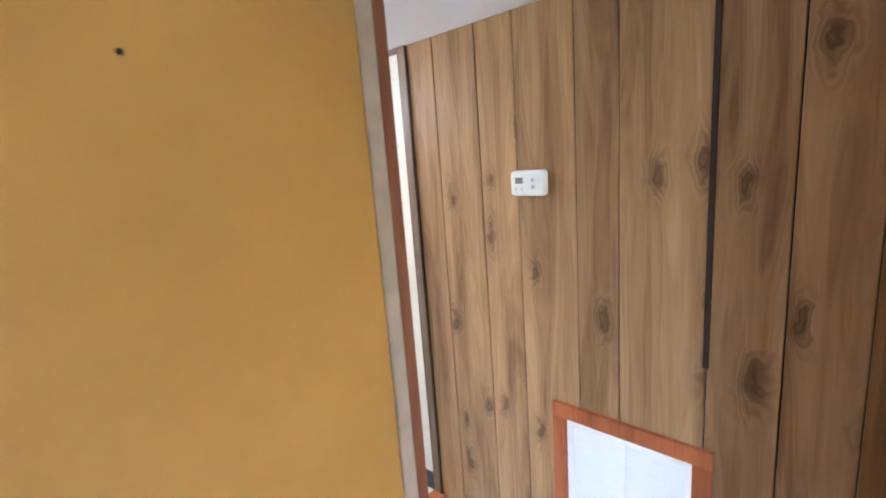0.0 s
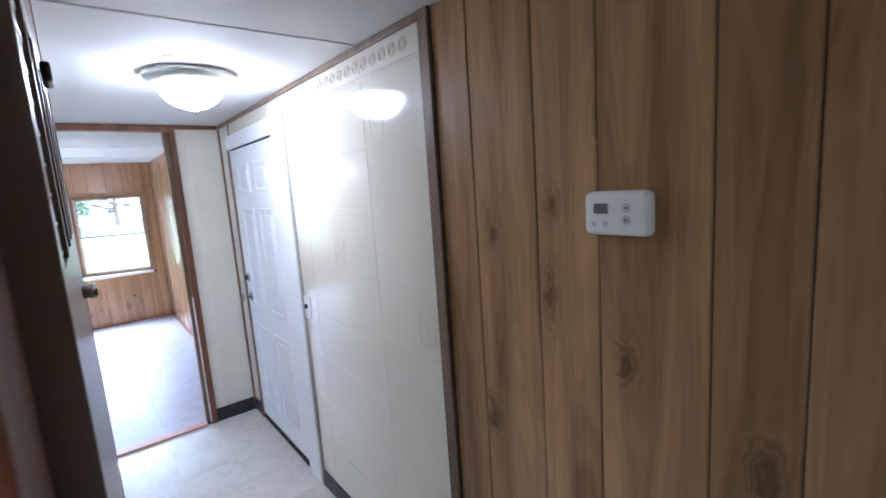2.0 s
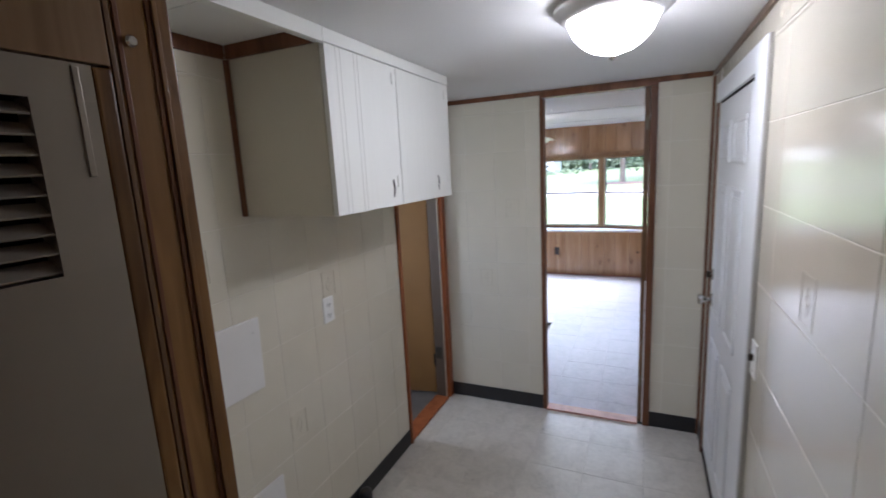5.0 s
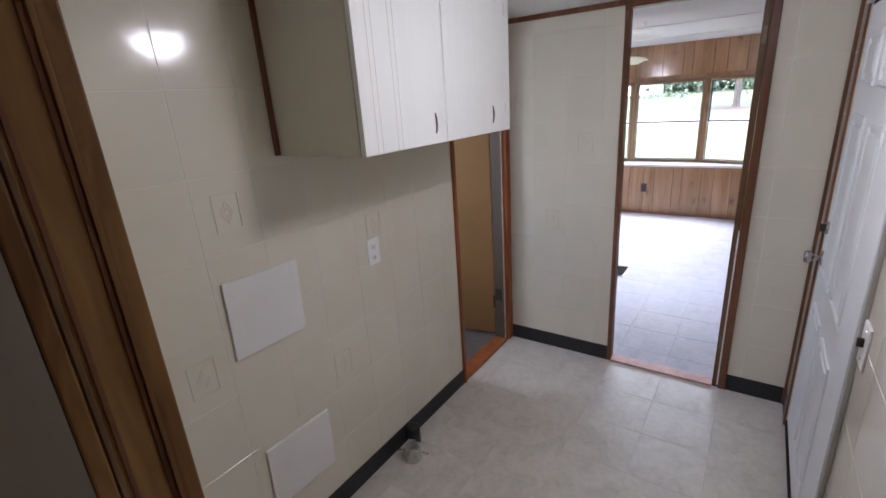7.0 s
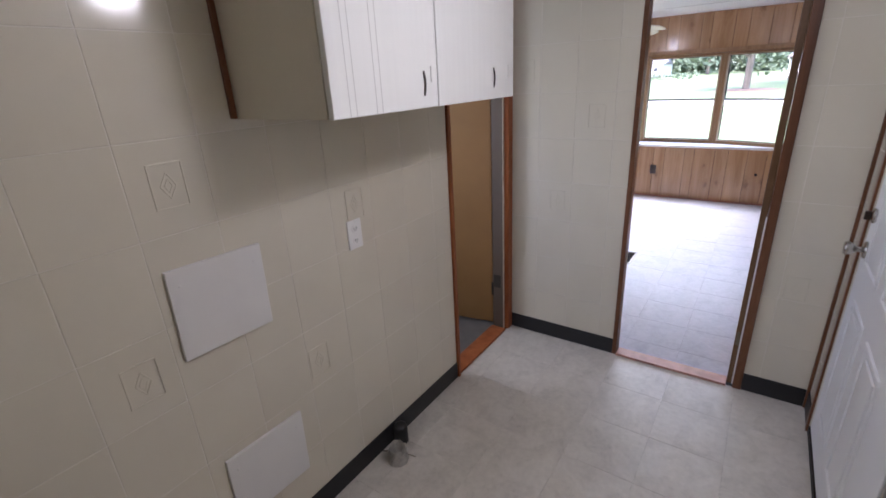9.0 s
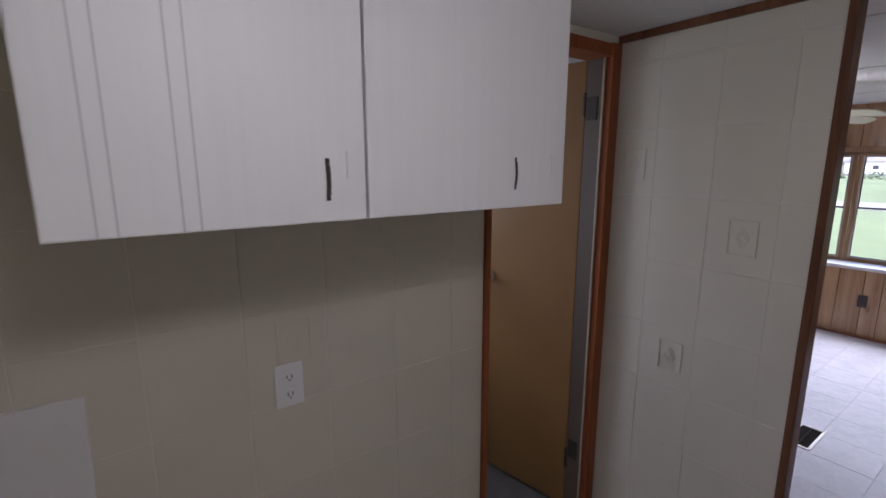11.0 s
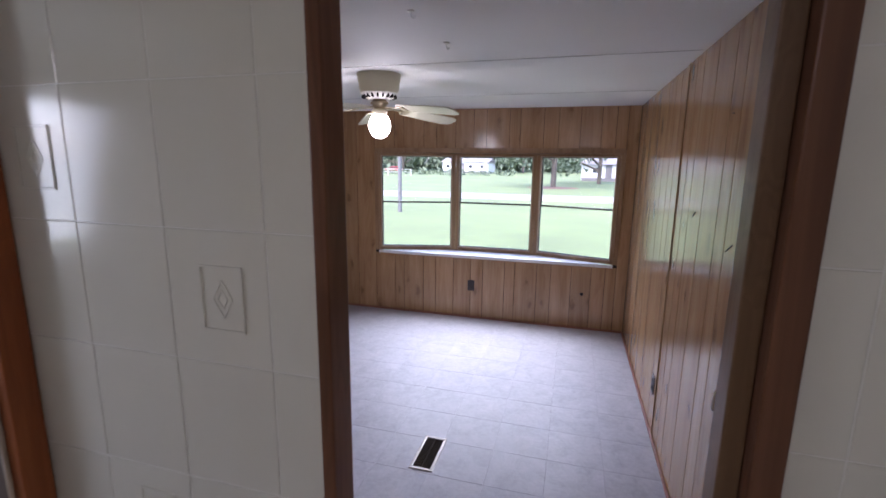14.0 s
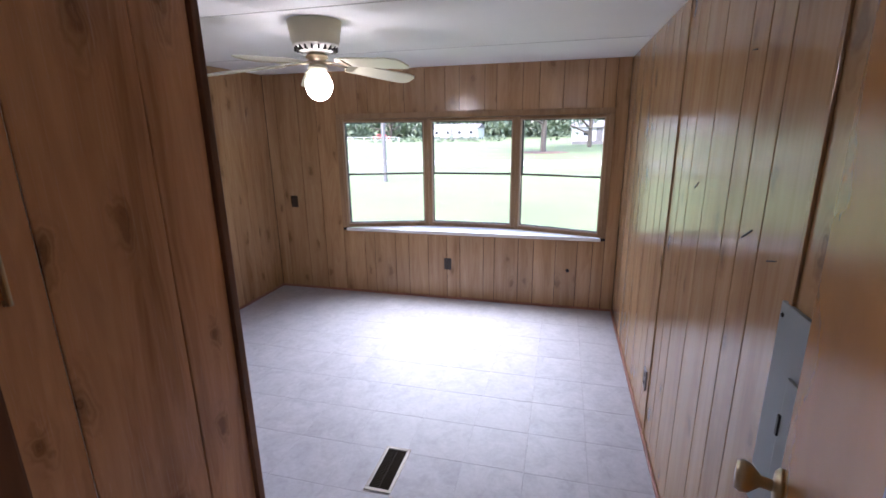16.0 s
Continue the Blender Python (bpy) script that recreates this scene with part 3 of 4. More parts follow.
def pillow(bm, w, h, r, steps):
    """A slab with round corners, stacked from outlines (y, inset)."""
    rings = []
    for y, inset in steps:
        ring = []
        for k in range(28):
            a = 2 * math.pi * (k + 0.5) / 28
            q = max(r - inset, 0.001)
            ring.append(bm.verts.new((math.copysign(w - r, math.cos(a)) + q * math.cos(a), y, math.copysign(h - r, math.sin(a)) + q * math.sin(a))))
        rings.append(ring)
    for lo, hi in zip(rings, rings[1:]):
        for k in range(28):
            bm.faces.new((lo[k], lo[(k + 1) % 28], hi[(k + 1) % 28], hi[k]))
    bm.faces.new(rings[0])
    bm.faces.new(rings[-1])
    return bm


part("case", pillow(bmesh.new(), 0.0705, 0.045, 0.015, [(0, 0), (-0.012, 0), (-0.019, 0.002), (-0.024, 0.0055), (-0.026, 0.010)]), SWITCH_WHITE, thermo)
disp = part("display", box((-0.045, -0.0275, 0.000), (-0.014, -0.024, 0.021), 0.0008), LCD, thermo, "grey liquid crystal display")
for z in (0.012, -0.012):
    b = part("button", turned([(0, 0), (0.0085, 0), (0.0085, 0.002), (0.006, 0.003), (0, 0.0022)], 20, m=pose(0.026, -0.026, z, 90)), BUTTON, thermo, smooth=True)
    part("arrow", turned([(0, 0), (0.004, 0), (0, 0.0006)], 3, m=pose(0.026, -0.0285, z, 90)), PLATE_BROWN, b)
for x in (-0.045, -0.020):
    part("small_button", turned([(0, 0), (0.006, 0), (0.005, 0.0015), (0, 0.002)], 16, m=pose(x, -0.026, -0.020, 90)), BUTTON, thermo, smooth=True)
part("lettering", boxes(((-0.026, -0.0268, -0.031), (-0.004, -0.0258, -0.0295)), ((-0.054, -0.0268, -0.031), (-0.038, -0.0258, -0.0295))), BUTTON, thermo, "faint grey lettering")

# return air grille low on the panelling
grille = thing("return_air_grille", on_wall("-x", 0.0, -3.388, 0.0), "white return air grille in an orange wood frame", "air grille")
gw, z0, z1, fb = 0.266, 0.10, 0.738, 0.056
for nm, a, b in (("frame_top", (-gw, -0.018, z1 - fb), (gw, 0, z1)), ("frame_bottom", (-gw, -0.018, z0), (gw, 0, z0 + fb)), ("frame_side", (-gw, -0.018, z0 + fb), (-gw + fb, 0, z1 - fb)), ("frame_side", (gw - fb, -0.018, z0 + fb), (gw, 0, z1 - fb))):
    part(nm, box(a, b, 0.002), ORANGE_WOOD, grille, "orange stained frame board")
fl = part("flange", boxes(((-gw + fb, -0.012, z1 - fb - 0.022), (gw - fb, -0.002, z1 - fb)), ((-gw + fb, -0.012, z0 + fb), (gw - fb, -0.002, z0 + fb + 0.022)),
     ((-gw + fb, -0.012, z0 + fb), (-gw + fb + 0.022, -0.002, z1 - fb)), ((gw - fb - 0.022, -0.012, z0 + fb), (gw - fb, -0.002, z1 - fb)), ((-0.006, -0.013, z0 + fb), (0.006, -0.002, z1 - fb)), bevel=0.0015), SWITCH_WHITE, grille)
z = z0 + fb + 0.03
while z < z1 - fb - 0.03:
    part("slat", add_box(bmesh.new(), (-gw + fb + 0.02, -0.006, -0.0008), (gw - fb - 0.02, 0.006, 0.0008), 0, pose(0, -0.006, z, 42)), SWITCH_WHITE, grille)
    z += 0.0115
part("filter", box((-gw + fb, -0.0018, z0 + fb), (gw - fb, 0.0, z1 - fb)), SWITCH_WHITE, grille, "white filter behind the slats")
gap = thing("panel_seam", on_wall("-x", 0.0, -3.622, 1.56), "dark open seam strip between wood panels", "seam")
part("strip", box((-0.008, -0.009, -0.56), (0.008, 0.0, 0.57), 0.003), plain("seam_brown", (0.035, 0.016, 0.009), 0.85), gap)

# small cup hooks left in the ceilings
for x, y, z, turn in ((-0.54, -1.687, H, 20), (-1.157, 1.49, HR, 60), (-1.77, 1.459, HR, 10), (-1.161, 1.028, HR, 35)):
    ch = thing("ceiling_hook", pose(x, y, z, 0, 0, turn), "small white cup hook screwed into the ceiling", "hook", "ceiling hooks")
    part("collar", turned([(0, 0), (0.014, 0), (0.013, -0.003), (0.004, -0.005), (0, -0.005)], 16), SWITCH_WHITE, ch, smooth=True)
    hk = bmesh.new()
    pts = [Vector((0, 0, -0.004)), Vector((0, 0, -0.012))] + [Vector((0.010 - 0.010 * math.cos(a), 0, -0.012 - 0.012 * math.sin(a))) for a in (0.5, 1.1, 1.7, 2.3, 2.9)]
    for p, q in zip(pts, pts[1:]):
        m4 = Matrix.Translation(p) @ (q - p).to_track_quat("Z", "Y").to_matrix().to_4x4()
        turned([(0, 0), (0.0016, 0), (0.0016, (q - p).length + 0.0008), (0, (q - p).length + 0.0008)], 8, hk, m4)
    part("shank", hk, SWITCH_WHITE, ch)

# dome lamp on the hall ceiling
dome = thing("ceiling_lamp", pose(-0.43, -1.45, H), "lit frosted dome lamp with a grey metal rim", "ceiling lamp")
part("rim", turned([(0, 0), (0.160, 0), (0.166, -0.008), (0.164, -0.020), (0.148, -0.034), (0.136, -0.044), (0.128, -0.044)], 56), plain("brushed_rim", (0.72, 0.72, 0.70), 0.36, 0.8, 0.1, 8, 0), dome, "brushed grey metal rim", True)
part("glass", turned([(0.126, -0.040), (0.122, -0.056), (0.110, -0.082), (0.088, -0.107), (0.060, -0.126), (0.030, -0.136), (0, -0.139)], 56), LAMP_GLASS, dome, "glowing frosted glass bowl", True)
part("finial", turned([(0, -0.136), (0.009, -0.138), (0.011, -0.148), (0.006, -0.155), (0, -0.157)], 20), METAL, dome, "small metal finial", True)

# wall cabinet over the laundry nook
cab = thing("wall_cabinet", pose(XL, -1.74, 1.555), "white painted two-door wall cabinet", "cabinet")
for nm, a, b in (("side_panel", (0.001, 0.0, 0), (0.385, 0.018, 0.573)), ("side_panel", (0.001, 0.932, 0), (0.385, 0.95, 0.573)), ("bottom_panel", (0.001, 0.018, 0), (0.385, 0.932, 0.018)), ("top_panel", (0.001, 0.018, 0.553), (0.369, 0.932, 0.573)), ("back_panel", (0.001, 0.018, 0.018), (0.010, 0.932, 0.553))):
    part(nm, box(a, b), TILEBOARD, cab, "cream cabinet board")
part("top_rail", box((0.370, 0.0, 0.533), (0.408, 0.95, 0.574), 0.002), CABINET, cab)
GROOVE_SHADE = plain("groove_shade_grey", (0.58, 0.58, 0.55), 0.6, 0, 0.1, 8, 0)
GROOVED = Mat("grained_white_door", 0.45)
gv = GROOVED.coords((60, 60, 1.5))
gn = GROOVED.noise(gv, 1.0, 3)
GROOVED.color(GROOVED.ramp(gn, [(0.3, (0.80, 0.81, 0.775)), (0.6, (0.82, 0.83, 0.795))])).bump(gn, 0.06, 0.0006)
for y0, y1, hy, hz in ((0.002, 0.434, 0.366, 0.068), (0.439, 0.948, 0.790, 0.072)):
    dr = part("door", box((0.387, y0, -0.001), (0.406, y1, 0.530), 0.003), GROOVED.m, cab, "white door with faint upright grain")
    w = 0.0036 if y0 < 0.1 else 0.0022
    hn = bmesh.new()
    for k in range(7):
        a0, a1 = -0.034 + k * 0.068 / 7, -0.034 + (k + 1) * 0.068 / 7
        lift = 0.006 * (1 - ((a0 + a1) / 0.068) ** 2)
        add_box(hn, (0.4055 if k in (0, 6) else 0.4055 + lift - 0.003, hy - w, hz + a0), (0.4065 + lift, hy + w, hz + a1 + 0.0006), 0.0012)
    part("handle", hn, BRONZE, dr, "thin dark bronze bow pull")
    # slightly raised grey strips, coloured like the shade in the door's grooves
    for gy in (0.058, 0.080, 0.155, 0.177) if y0 < 0.1 else ():
        part("groove", box((0.405, gy - 0.0011, 0.001), (0.4063, gy + 0.0011, 0.528)), GROOVE_SHADE, dr, "fine grey strip painting the shade of a groove")
for y in (0.40, 0.90):
    for z in (0.07, 0.46):
        part("hinge", box((0.386, y - 0.001, z), (0.410, y + 0.004, z + 0.045), 0.001), CABINET, cab)

# access boards, drain and hose stub on the laundry wall
PANEL_WHITE = plain("white_hardboard", (0.75, 0.74, 0.72), 0.45, 0, 0.06, 5, 0.05)
for y, z, w, h, lab in ((-1.90, 1.052, 0.285, 0.272, "white square access board on the tileboard wall"), (-1.876, 0.388, 0.292, 0.262, "white access board low on the tileboard wall")):
    ac = thing("access_panel", on_wall("+x", XL, y, z) @ pose(0, 0, 0, 0, 1.5, 0), lab, "access panel", "laundry access boards")
    part("board", box((-w / 2, -0.012, -h / 2), (w / 2, 0.0, h / 2), 0.002), PANEL_WHITE, ac)
    for sx in (-1, 1):
        part("screw", turned([(0, 0), (0.004, 0), (0.003, 0.0015), (0, 0.002)], 10, m=pose(sx * (w / 2 - 0.03), -0.012, h / 2 - 0.05, 90)), PANEL_WHITE, ac)
drain = thing("drain_pipe", pose(-1.535, -1.345, 0.0), "broken grey drain pipe stub wrapped in foil", "pipe")
bm = bmesh.new()
rng = random.Random(4)
steps, rings = 26, []
for r, z in ((0.046, 0.0), (0.044, 0.025), (0.040, 0.05), (0.043, 0.075), (0.036, 0.072), (0.034, 0.03), (0.033, 0.004)):
    rings.append([bm.verts.new((r * (1 + rng.uniform(-0.07, 0.07)) * math.cos(2 * math.pi * k / steps), r * (1 + rng.uniform(-0.07, 0.07)) * math.sin(2 * math.pi * k / steps), z + (rng.uniform(-0.014, 0.01) if z > 0.06 else 0))) for k in range(steps)])
for p, q in zip(rings, rings[1:]):
    for k in range(steps):
        bm.faces.new((p[k], p[(k + 1) % steps], q[(k + 1) % steps], q[k]))
part("pipe", bm, plain("crumpled_foil", (0.62, 0.60, 0.55), 0.4, 0.3, 0.4, 30, 0.4, 60), drain)
for a in (20, 200):
    part("wire", add_box(bmesh.new(), (0.04, -0.002, 0.05), (0.075, 0.002, 0.054), 0.001, pose(0, 0, 0, 0, 12, a)), METAL, drain)
hose = thing("hose_stub", pose(-1.600, -1.245, 0.0), "black rubber hose stub against the baseboard", "hose")
part("stub", turned([(0, 0), (0.034, 0), (0.034, 0.085), (0.030, 0.095), (0.018, 0.100), (0, 0.100)], 26), BASE_BLACK, hose, smooth=True)

# furnace door in the closet front
furnace = thing("furnace", pose(CX, 0, 0), "brown enamelled furnace door with louvred vents", "furnace")
ya, yb = CY0 + 0.085, CY1 - 0.109
LOUV = [(0.60, 1.20), (1.602, 1.777)]
sheet = [((-0.02, ya, 0.02), (0.004, yb, LOUV[0][0])), ((-0.02, ya, LOUV[0][1]), (0.004, yb, LOUV[1][0])), ((-0.02, ya, LOUV[1][1]), (0.004, yb, 1.815))]
ga, gb = ya + 0.03, -2.684
for z0, z1 in LOUV:
    sheet += [((-0.02, ya, z0), (0.004, ga, z1)), ((-0.02, gb, z0), (0.004, yb, z1))]
for k, (a, b) in enumerate(sheet):
    part("door_panel" if k < 3 else "door_stile", box(a, b), FURNACE, furnace)
# near-black sheet: the shade behind the louvres is put into its colour
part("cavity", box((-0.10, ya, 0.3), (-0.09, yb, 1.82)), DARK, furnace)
for z0, z1 in LOUV:
    n = round((z1 - z0) / 0.0185)
    for k in range(n):
        part("louvre", add_box(bmesh.new(), (-0.010, ga, -0.0012), (0.010, gb, 0.0012), 0.0006, pose(-0.006, 0, z0 + (k + 0.5) * (z1 - z0) / n, 0, 38, 0)), FURNACE, furnace)
    y = gb - 0.112
    while y > ga + 0.02:
        part("bar", box((-0.014, y - 0.006, z0), (0.005, y + 0.006, z1), 0.001), FURNACE, furnace)
        y -= 0.114
for y in (-2.885, -2.862):
    part("latch_knob", turned([(0, 0), (0.006, 0), (0.006, 0.006), (0.008, 0.009), (0.006, 0.014), (0, 0.015)], 16, m=pose(0.004, y, 1.537, 0, 90)), METAL, furnace, "small worn metal latch", True)
part("top_latch", box((0.004, -2.868, 1.776), (0.014, -2.822, 1.798), 0.004), BASE_BLACK, furnace, "black latch block")
part("hinge_strip", box((0.004, yb - 0.020, 1.70), (0.006, yb - 0.013, 1.812), 0.001), FURNACE, furnace)
part("screw", turned([(0, 0), (0.007, 0), (0.005, 0.003), (0, 0.003)], 14, m=pose(0.0025, CY1 - 0.06, 1.85, 0, 90)), METAL, furnace)

# tan door leaf folded back against the closet
tan = panel_door("door_2", pose(-0.961 - 0.71, CY0 - 0.040, 0.015), 0.71, 2.02, 0.034, MUSTARD, "tan hollow-core door folded open on the wall", category="door")
knob_parts(tan, 0.06, 0.0, 1.0, BRASS)
part("nail_hole", turned([(0, 0), (0.0035, 0), (0.002, 0.0008), (0, 0.0005)], 12, m=pose(0.415, -0.0005, 1.757, 90)), DARK, tan)

# bathroom door and fittings
hx, hy, ang = -1.752, -0.025, -169.5
bath = panel_door("door_3", pose(hx, hy, 0.02, 0, 0, ang), 0.535, 2.035, 0.034, BATH_DOOR, "brown hollow-core bathroom door standing open")
knob_parts(bath, 0.475, 0.034, 1.07, BRASS, 1)
for z in (0.22, 1.82):
    hg = part("hinge", box((-0.008, 0.010, z), (0.006, 0.040, z + 0.085), 0.002), BRONZE, bath, "dark steel hinge")
    part("pin", turned([(0, 0), (0.006, 0), (0.006, 0.095), (0, 0.095)], 12, m=pose(-0.004, 0.042, z - 0.005)), BRONZE, hg)
BLUEGREY = plain("blue_grey_paint", (0.30, 0.32, 0.37), 0.45, 0, 0.1, 5, 0.05)
vanity = thing("vanity", pose(-3.1, -0.75, 0), "blue-grey bathroom vanity with a white top", "vanity")
part("body", box((0.001, 0, 0.09), (0.50, 1.55, 0.79), 0.003), BLUEGREY, vanity)
part("toe_kick", box((0.001, 0, 0), (0.44, 1.55, 0.09)), BASE_BLACK, vanity)
for y in (0.03, 0.55, 1.07):
    part("door", box((0.50, y, 0.13), (0.516, y + 0.47, 0.75), 0.004), BLUEGREY, vanity)
part("countertop", box((0.001, -0.01, 0.79), (0.53, 1.56, 0.828), 0.006), SWITCH_WHITE, vanity, "white moulded countertop")
MIRROR = Mat("mirror", 0.03, 1.0)
MIRROR.color((0.85, 0.87, 0.87))
mcab = thing("medicine_cabinet", pose(-3.1, -0.20, 0.95), "white framed medicine cabinet with a mirror", "cabinet")
part("box", box((0.001, 0, 0), (0.10, 0.46, 0.62), 0.003), SWITCH_WHITE, mcab)
part("frame", boxes(((0.10, 0, 0), (0.115, 0.46, 0.05)), ((0.10, 0, 0.57), (0.115, 0.46, 0.62)), ((0.10, 0, 0.05), (0.115, 0.05, 0.57)), ((0.10, 0.41, 0.05), (0.115, 0.46, 0.57)), bevel=0.003), SWITCH_WHITE, mcab)
part("mirror_pane", box((0.1005, 0.05, 0.05), (0.106, 0.41, 0.57)), MIRROR.m, mcab, "mirror pane")

# ---- sunroom things ----
# bay window: three angled double-hung units, wood posts, sill and head boards
BAY = [(-2.615, YB), (-1.80, 4.22), (-0.935, 4.22), (-0.140, YB)]
SZ0, SZ1 = 0.685, 1.745


def prism(points, z0, z1, bevel=0.0):
    bm = bmesh.new()
    lo = [bm.verts.new((x, y, z0)) for x, y in points]
    hi = [bm.verts.new((x, y, z1)) for x, y in points]
    bm.faces.new(lo), bm.faces.new(hi)
    for k in range(len(points)):
        j = (k + 1) % len(points)
        bm.faces.new((lo[k], lo[j], hi[j], hi[k]))
    return bm


out = [(-2.66, YB + 0.12), (-1.82, 4.36), (-0.915, 4.36), (-0.095, YB + 0.12)]
window = thing("window_1", pose(0, 0, 0), "wood-cased bay window of three double-hung units", "window", kind="structure")
PALE_BEAD = plain("pale_bead", (0.56, 0.43, 0.31), 0.45, 0, 0.2, 14, 0.08)
SILL = plain("white_sill_paint", (0.78, 0.76, 0.74), 0.35, 0, 0.1, 10, 0.05)
part("window_sill", prism([(-2.60, YB - 0.02), *[(x, y + 0.10) for x, y in BAY[1:3]], (-0.145, YB - 0.02)], SZ0 - 0.03, SZ0, 0), SILL, window, "white painted sill board")
part("head_board", prism([(-2.60, YB + 0.0), *[(x, y + 0.10) for x, y in BAY[1:3]], (-0.145, YB + 0.0)], SZ1, SZ1 + 0.03), WINDOW_WOOD, window)
part("roof", prism(out, SZ1 + 0.03, SZ1 + 0.12), BRONZE, window)
part("apron", prism(out, SZ0 - 0.5, SZ0 - 0.03), CEILING, window, "outer skirt under the bay")
part("casing_top", box((-2.64, YB - 0.014, SZ1 + 0.004), (-0.105, YB, SZ1 + 0.05), 0.003), WINDOW_WOOD, window)
for x0, x1 in ((-2.645, -2.60), (-0.145, -0.105)):
    part("casing_side", box((x0, YB - 0.014, SZ0), (x1, YB, SZ1 + 0.003), 0.003), WINDOW_WOOD, window)
for (ax, ay), (bx, by) in zip(BAY, BAY[1:]):
    L = math.hypot(bx - ax, by - ay)
    ang = math.degrees(math.atan2(by - ay, bx - ax))
    M = pose(ax, ay, 0, 0, 0, ang)

    def bar(x0, x1, z0, z1, y0, y1, bev=0.003):
        return add_box(bmesh.new(), (x0, y0, z0), (x1, y1, z1), bev, M)

    e = 0.034
    part("post", bar(0.0, e, SZ0, SZ1, 0.0, 0.09), WINDOW_WOOD, window)
    part("post", bar(L - e, L, SZ0, SZ1, 0.0, 0.09), WINDOW_WOOD, window)
    part("bottom_rail", bar(e, L - e, SZ0, SZ0 + 0.032, 0.005, 0.085), WINDOW_WOOD, window)
    part("top_rail", bar(e, L - e, SZ1 - 0.022, SZ1, 0.005, 0.085), WINDOW_WOOD, window)
    z0, z1, b = SZ0 + 0.032, SZ1 - 0.022, 0.016
    for x0, x1, za, zb in ((e, e + 0.012, z0, z1), (L - e - 0.012, L - e, z0, z1), (e + 0.012, L - e - 0.012, z0, z0 + 0.010), (e + 0.012, L - e - 0.012, z1 - 0.010, z1)):
        part("stop_bead", bar(x0, x1, za, zb, 0.012, 0.030, 0.002), PALE_BEAD, window, "pale wood stop bead")
    zm = z0 + 0.495 * (z1 - z0)
    for lo, hi, yy in ((z0, zm + 0.010, 0.035), (zm - 0.010, z1, 0.055)):
        sash = bmesh.new()
        for p, q in (((e, yy, lo), (L - e, yy + 0.02, lo + b)), ((e, yy, hi - b), (L - e, yy + 0.02, hi)), ((e, yy, lo + b), (e + b, yy + 0.02, hi - b)), ((L - e - b, yy, lo + b), (L - e, yy + 0.02, hi - b))):
            add_box(sash, p, q, 0.002, M)
        sash = part("sash", sash, BRONZE, window, "dark bronze sash frame")
        pane = part("pane", bar(e + b, L - e - b, lo + b, hi - b, yy + 0.008, yy + 0.012, 0), GLASS, sash, "clear glass pane")
        pane.visible_shadow = False

# ceiling fan, at rest
fan = thing("ceiling_fan", pose(-1.768, 2.125, HR), "cream ceiling fan with a lit globe", "ceiling fan")
part("canopy", turned([(0, 0), (0.137, 0), (0.137, -0.004), (0.134, -0.010), (0.131, -0.045), (0.127, -0.048), (0.124, -0.090), (0.118, -0.099), (0.118, -0.113)], 48), FAN_CREAM, fan, "cream motor housing", True)
skirt = part("vent_skirt", turned([(0.118, -0.113), (0.112, -0.121), (0.079, -0.146), (0.050, -0.150), (0, -0.150)], 48), plain("white_skirt", (0.74, 0.72, 0.65), 0.35), fan, "white slotted skirt", True)
for k in range(20):
    part("vent_slot", add_box(bmesh.new(), (0.082, -0.0042, -0.142), (0.107, 0.0042, -0.120), 0.001, pose(0, 0, 0, 0, 0, k * 18) @ Matrix.Translation((0.004, 0, -0.001))), DARK, skirt)
part("neck", turned([(0.045, -0.146), (0.042, -0.158), (0.055, -0.162), (0.058, -0.176), (0.046, -0.180), (0.040, -0.205), (0.036, -0.21)], 36), BRASS, fan, "brass neck", True)
part("light_kit", turned([(0.036, -0.205), (0.048, -0.212), (0.052, -0.225), (0.043, -0.238), (0.043, -0.245)], 36), FAN_CREAM, fan, "cream lamp holder", True)
part("globe", turned([(0.038, -0.240), (0.052, -0.256), (0.066, -0.285), (0.070, -0.312), (0.062, -0.345), (0.044, -0.370), (0.020, -0.384), (0, -0.387)], 40), BULB_GLASS, fan, "glowing white glass globe", True)
part("pull_chain", turned([(0.0012, -0.24), (0.0012, -0.33), (0, -0.33)], 6, m=pose(0.072, -0.01, 0)), BRASS, fan)
for a in (52, 124, 196, 268, 340):
    R = pose(0, 0, -0.190, 0, 6.0, a)
    bl = bmesh.new()
    prof = [(0.17, 0.046), (0.20, 0.054), (0.40, 0.064), (0.53, 0.066), (0.575, 0.053), (0.59, 0.028)]
    ring = [(x, w) for x, w in prof] + [(x, -w) for x, w in reversed(prof)]
    tilt = R @ pose(0, 0, 0, -14, 0, 0)
    lo = [bl.verts.new(tilt @ Vector((x, y, -0.003))) for x, y in ring]
    hi = [bl.verts.new(tilt @ Vector((x, y, 0.003))) for x, y in ring]
    bl.faces.new(lo), bl.faces.new(hi)
    for k in range(len(ring)):
        j = (k + 1) % len(ring)
        bl.faces.new((lo[k], lo[j], hi[j], hi[k]))
    blade = part("blade", bl, FAN_CREAM, fan, "cream painted blade")
    arm = bmesh.new()
    add_box(arm, (0.045, -0.010, -0.006), (0.20, 0.010, 0.0), 0.002, R)
    add_box(arm, (0.165, -0.036, -0.008), (0.215, 0.036, -0.003), 0.002, tilt)
    part("blade_bracket", arm, BRASS, blade, "brass blade bracket")

# floor register
SLAT = plain("dull_brown_slat", (0.035, 0.026, 0.02), 0.85, 0, 0.2, 8, 0)
SLAT.node_tree.nodes["Principled BSDF"].inputs["Specular IOR Level"].default_value = 0.1
reg = thing("floor_register", pose(-1.265, 1.613, 0.0), "dark slotted floor register with a tan rim", "floor vent")
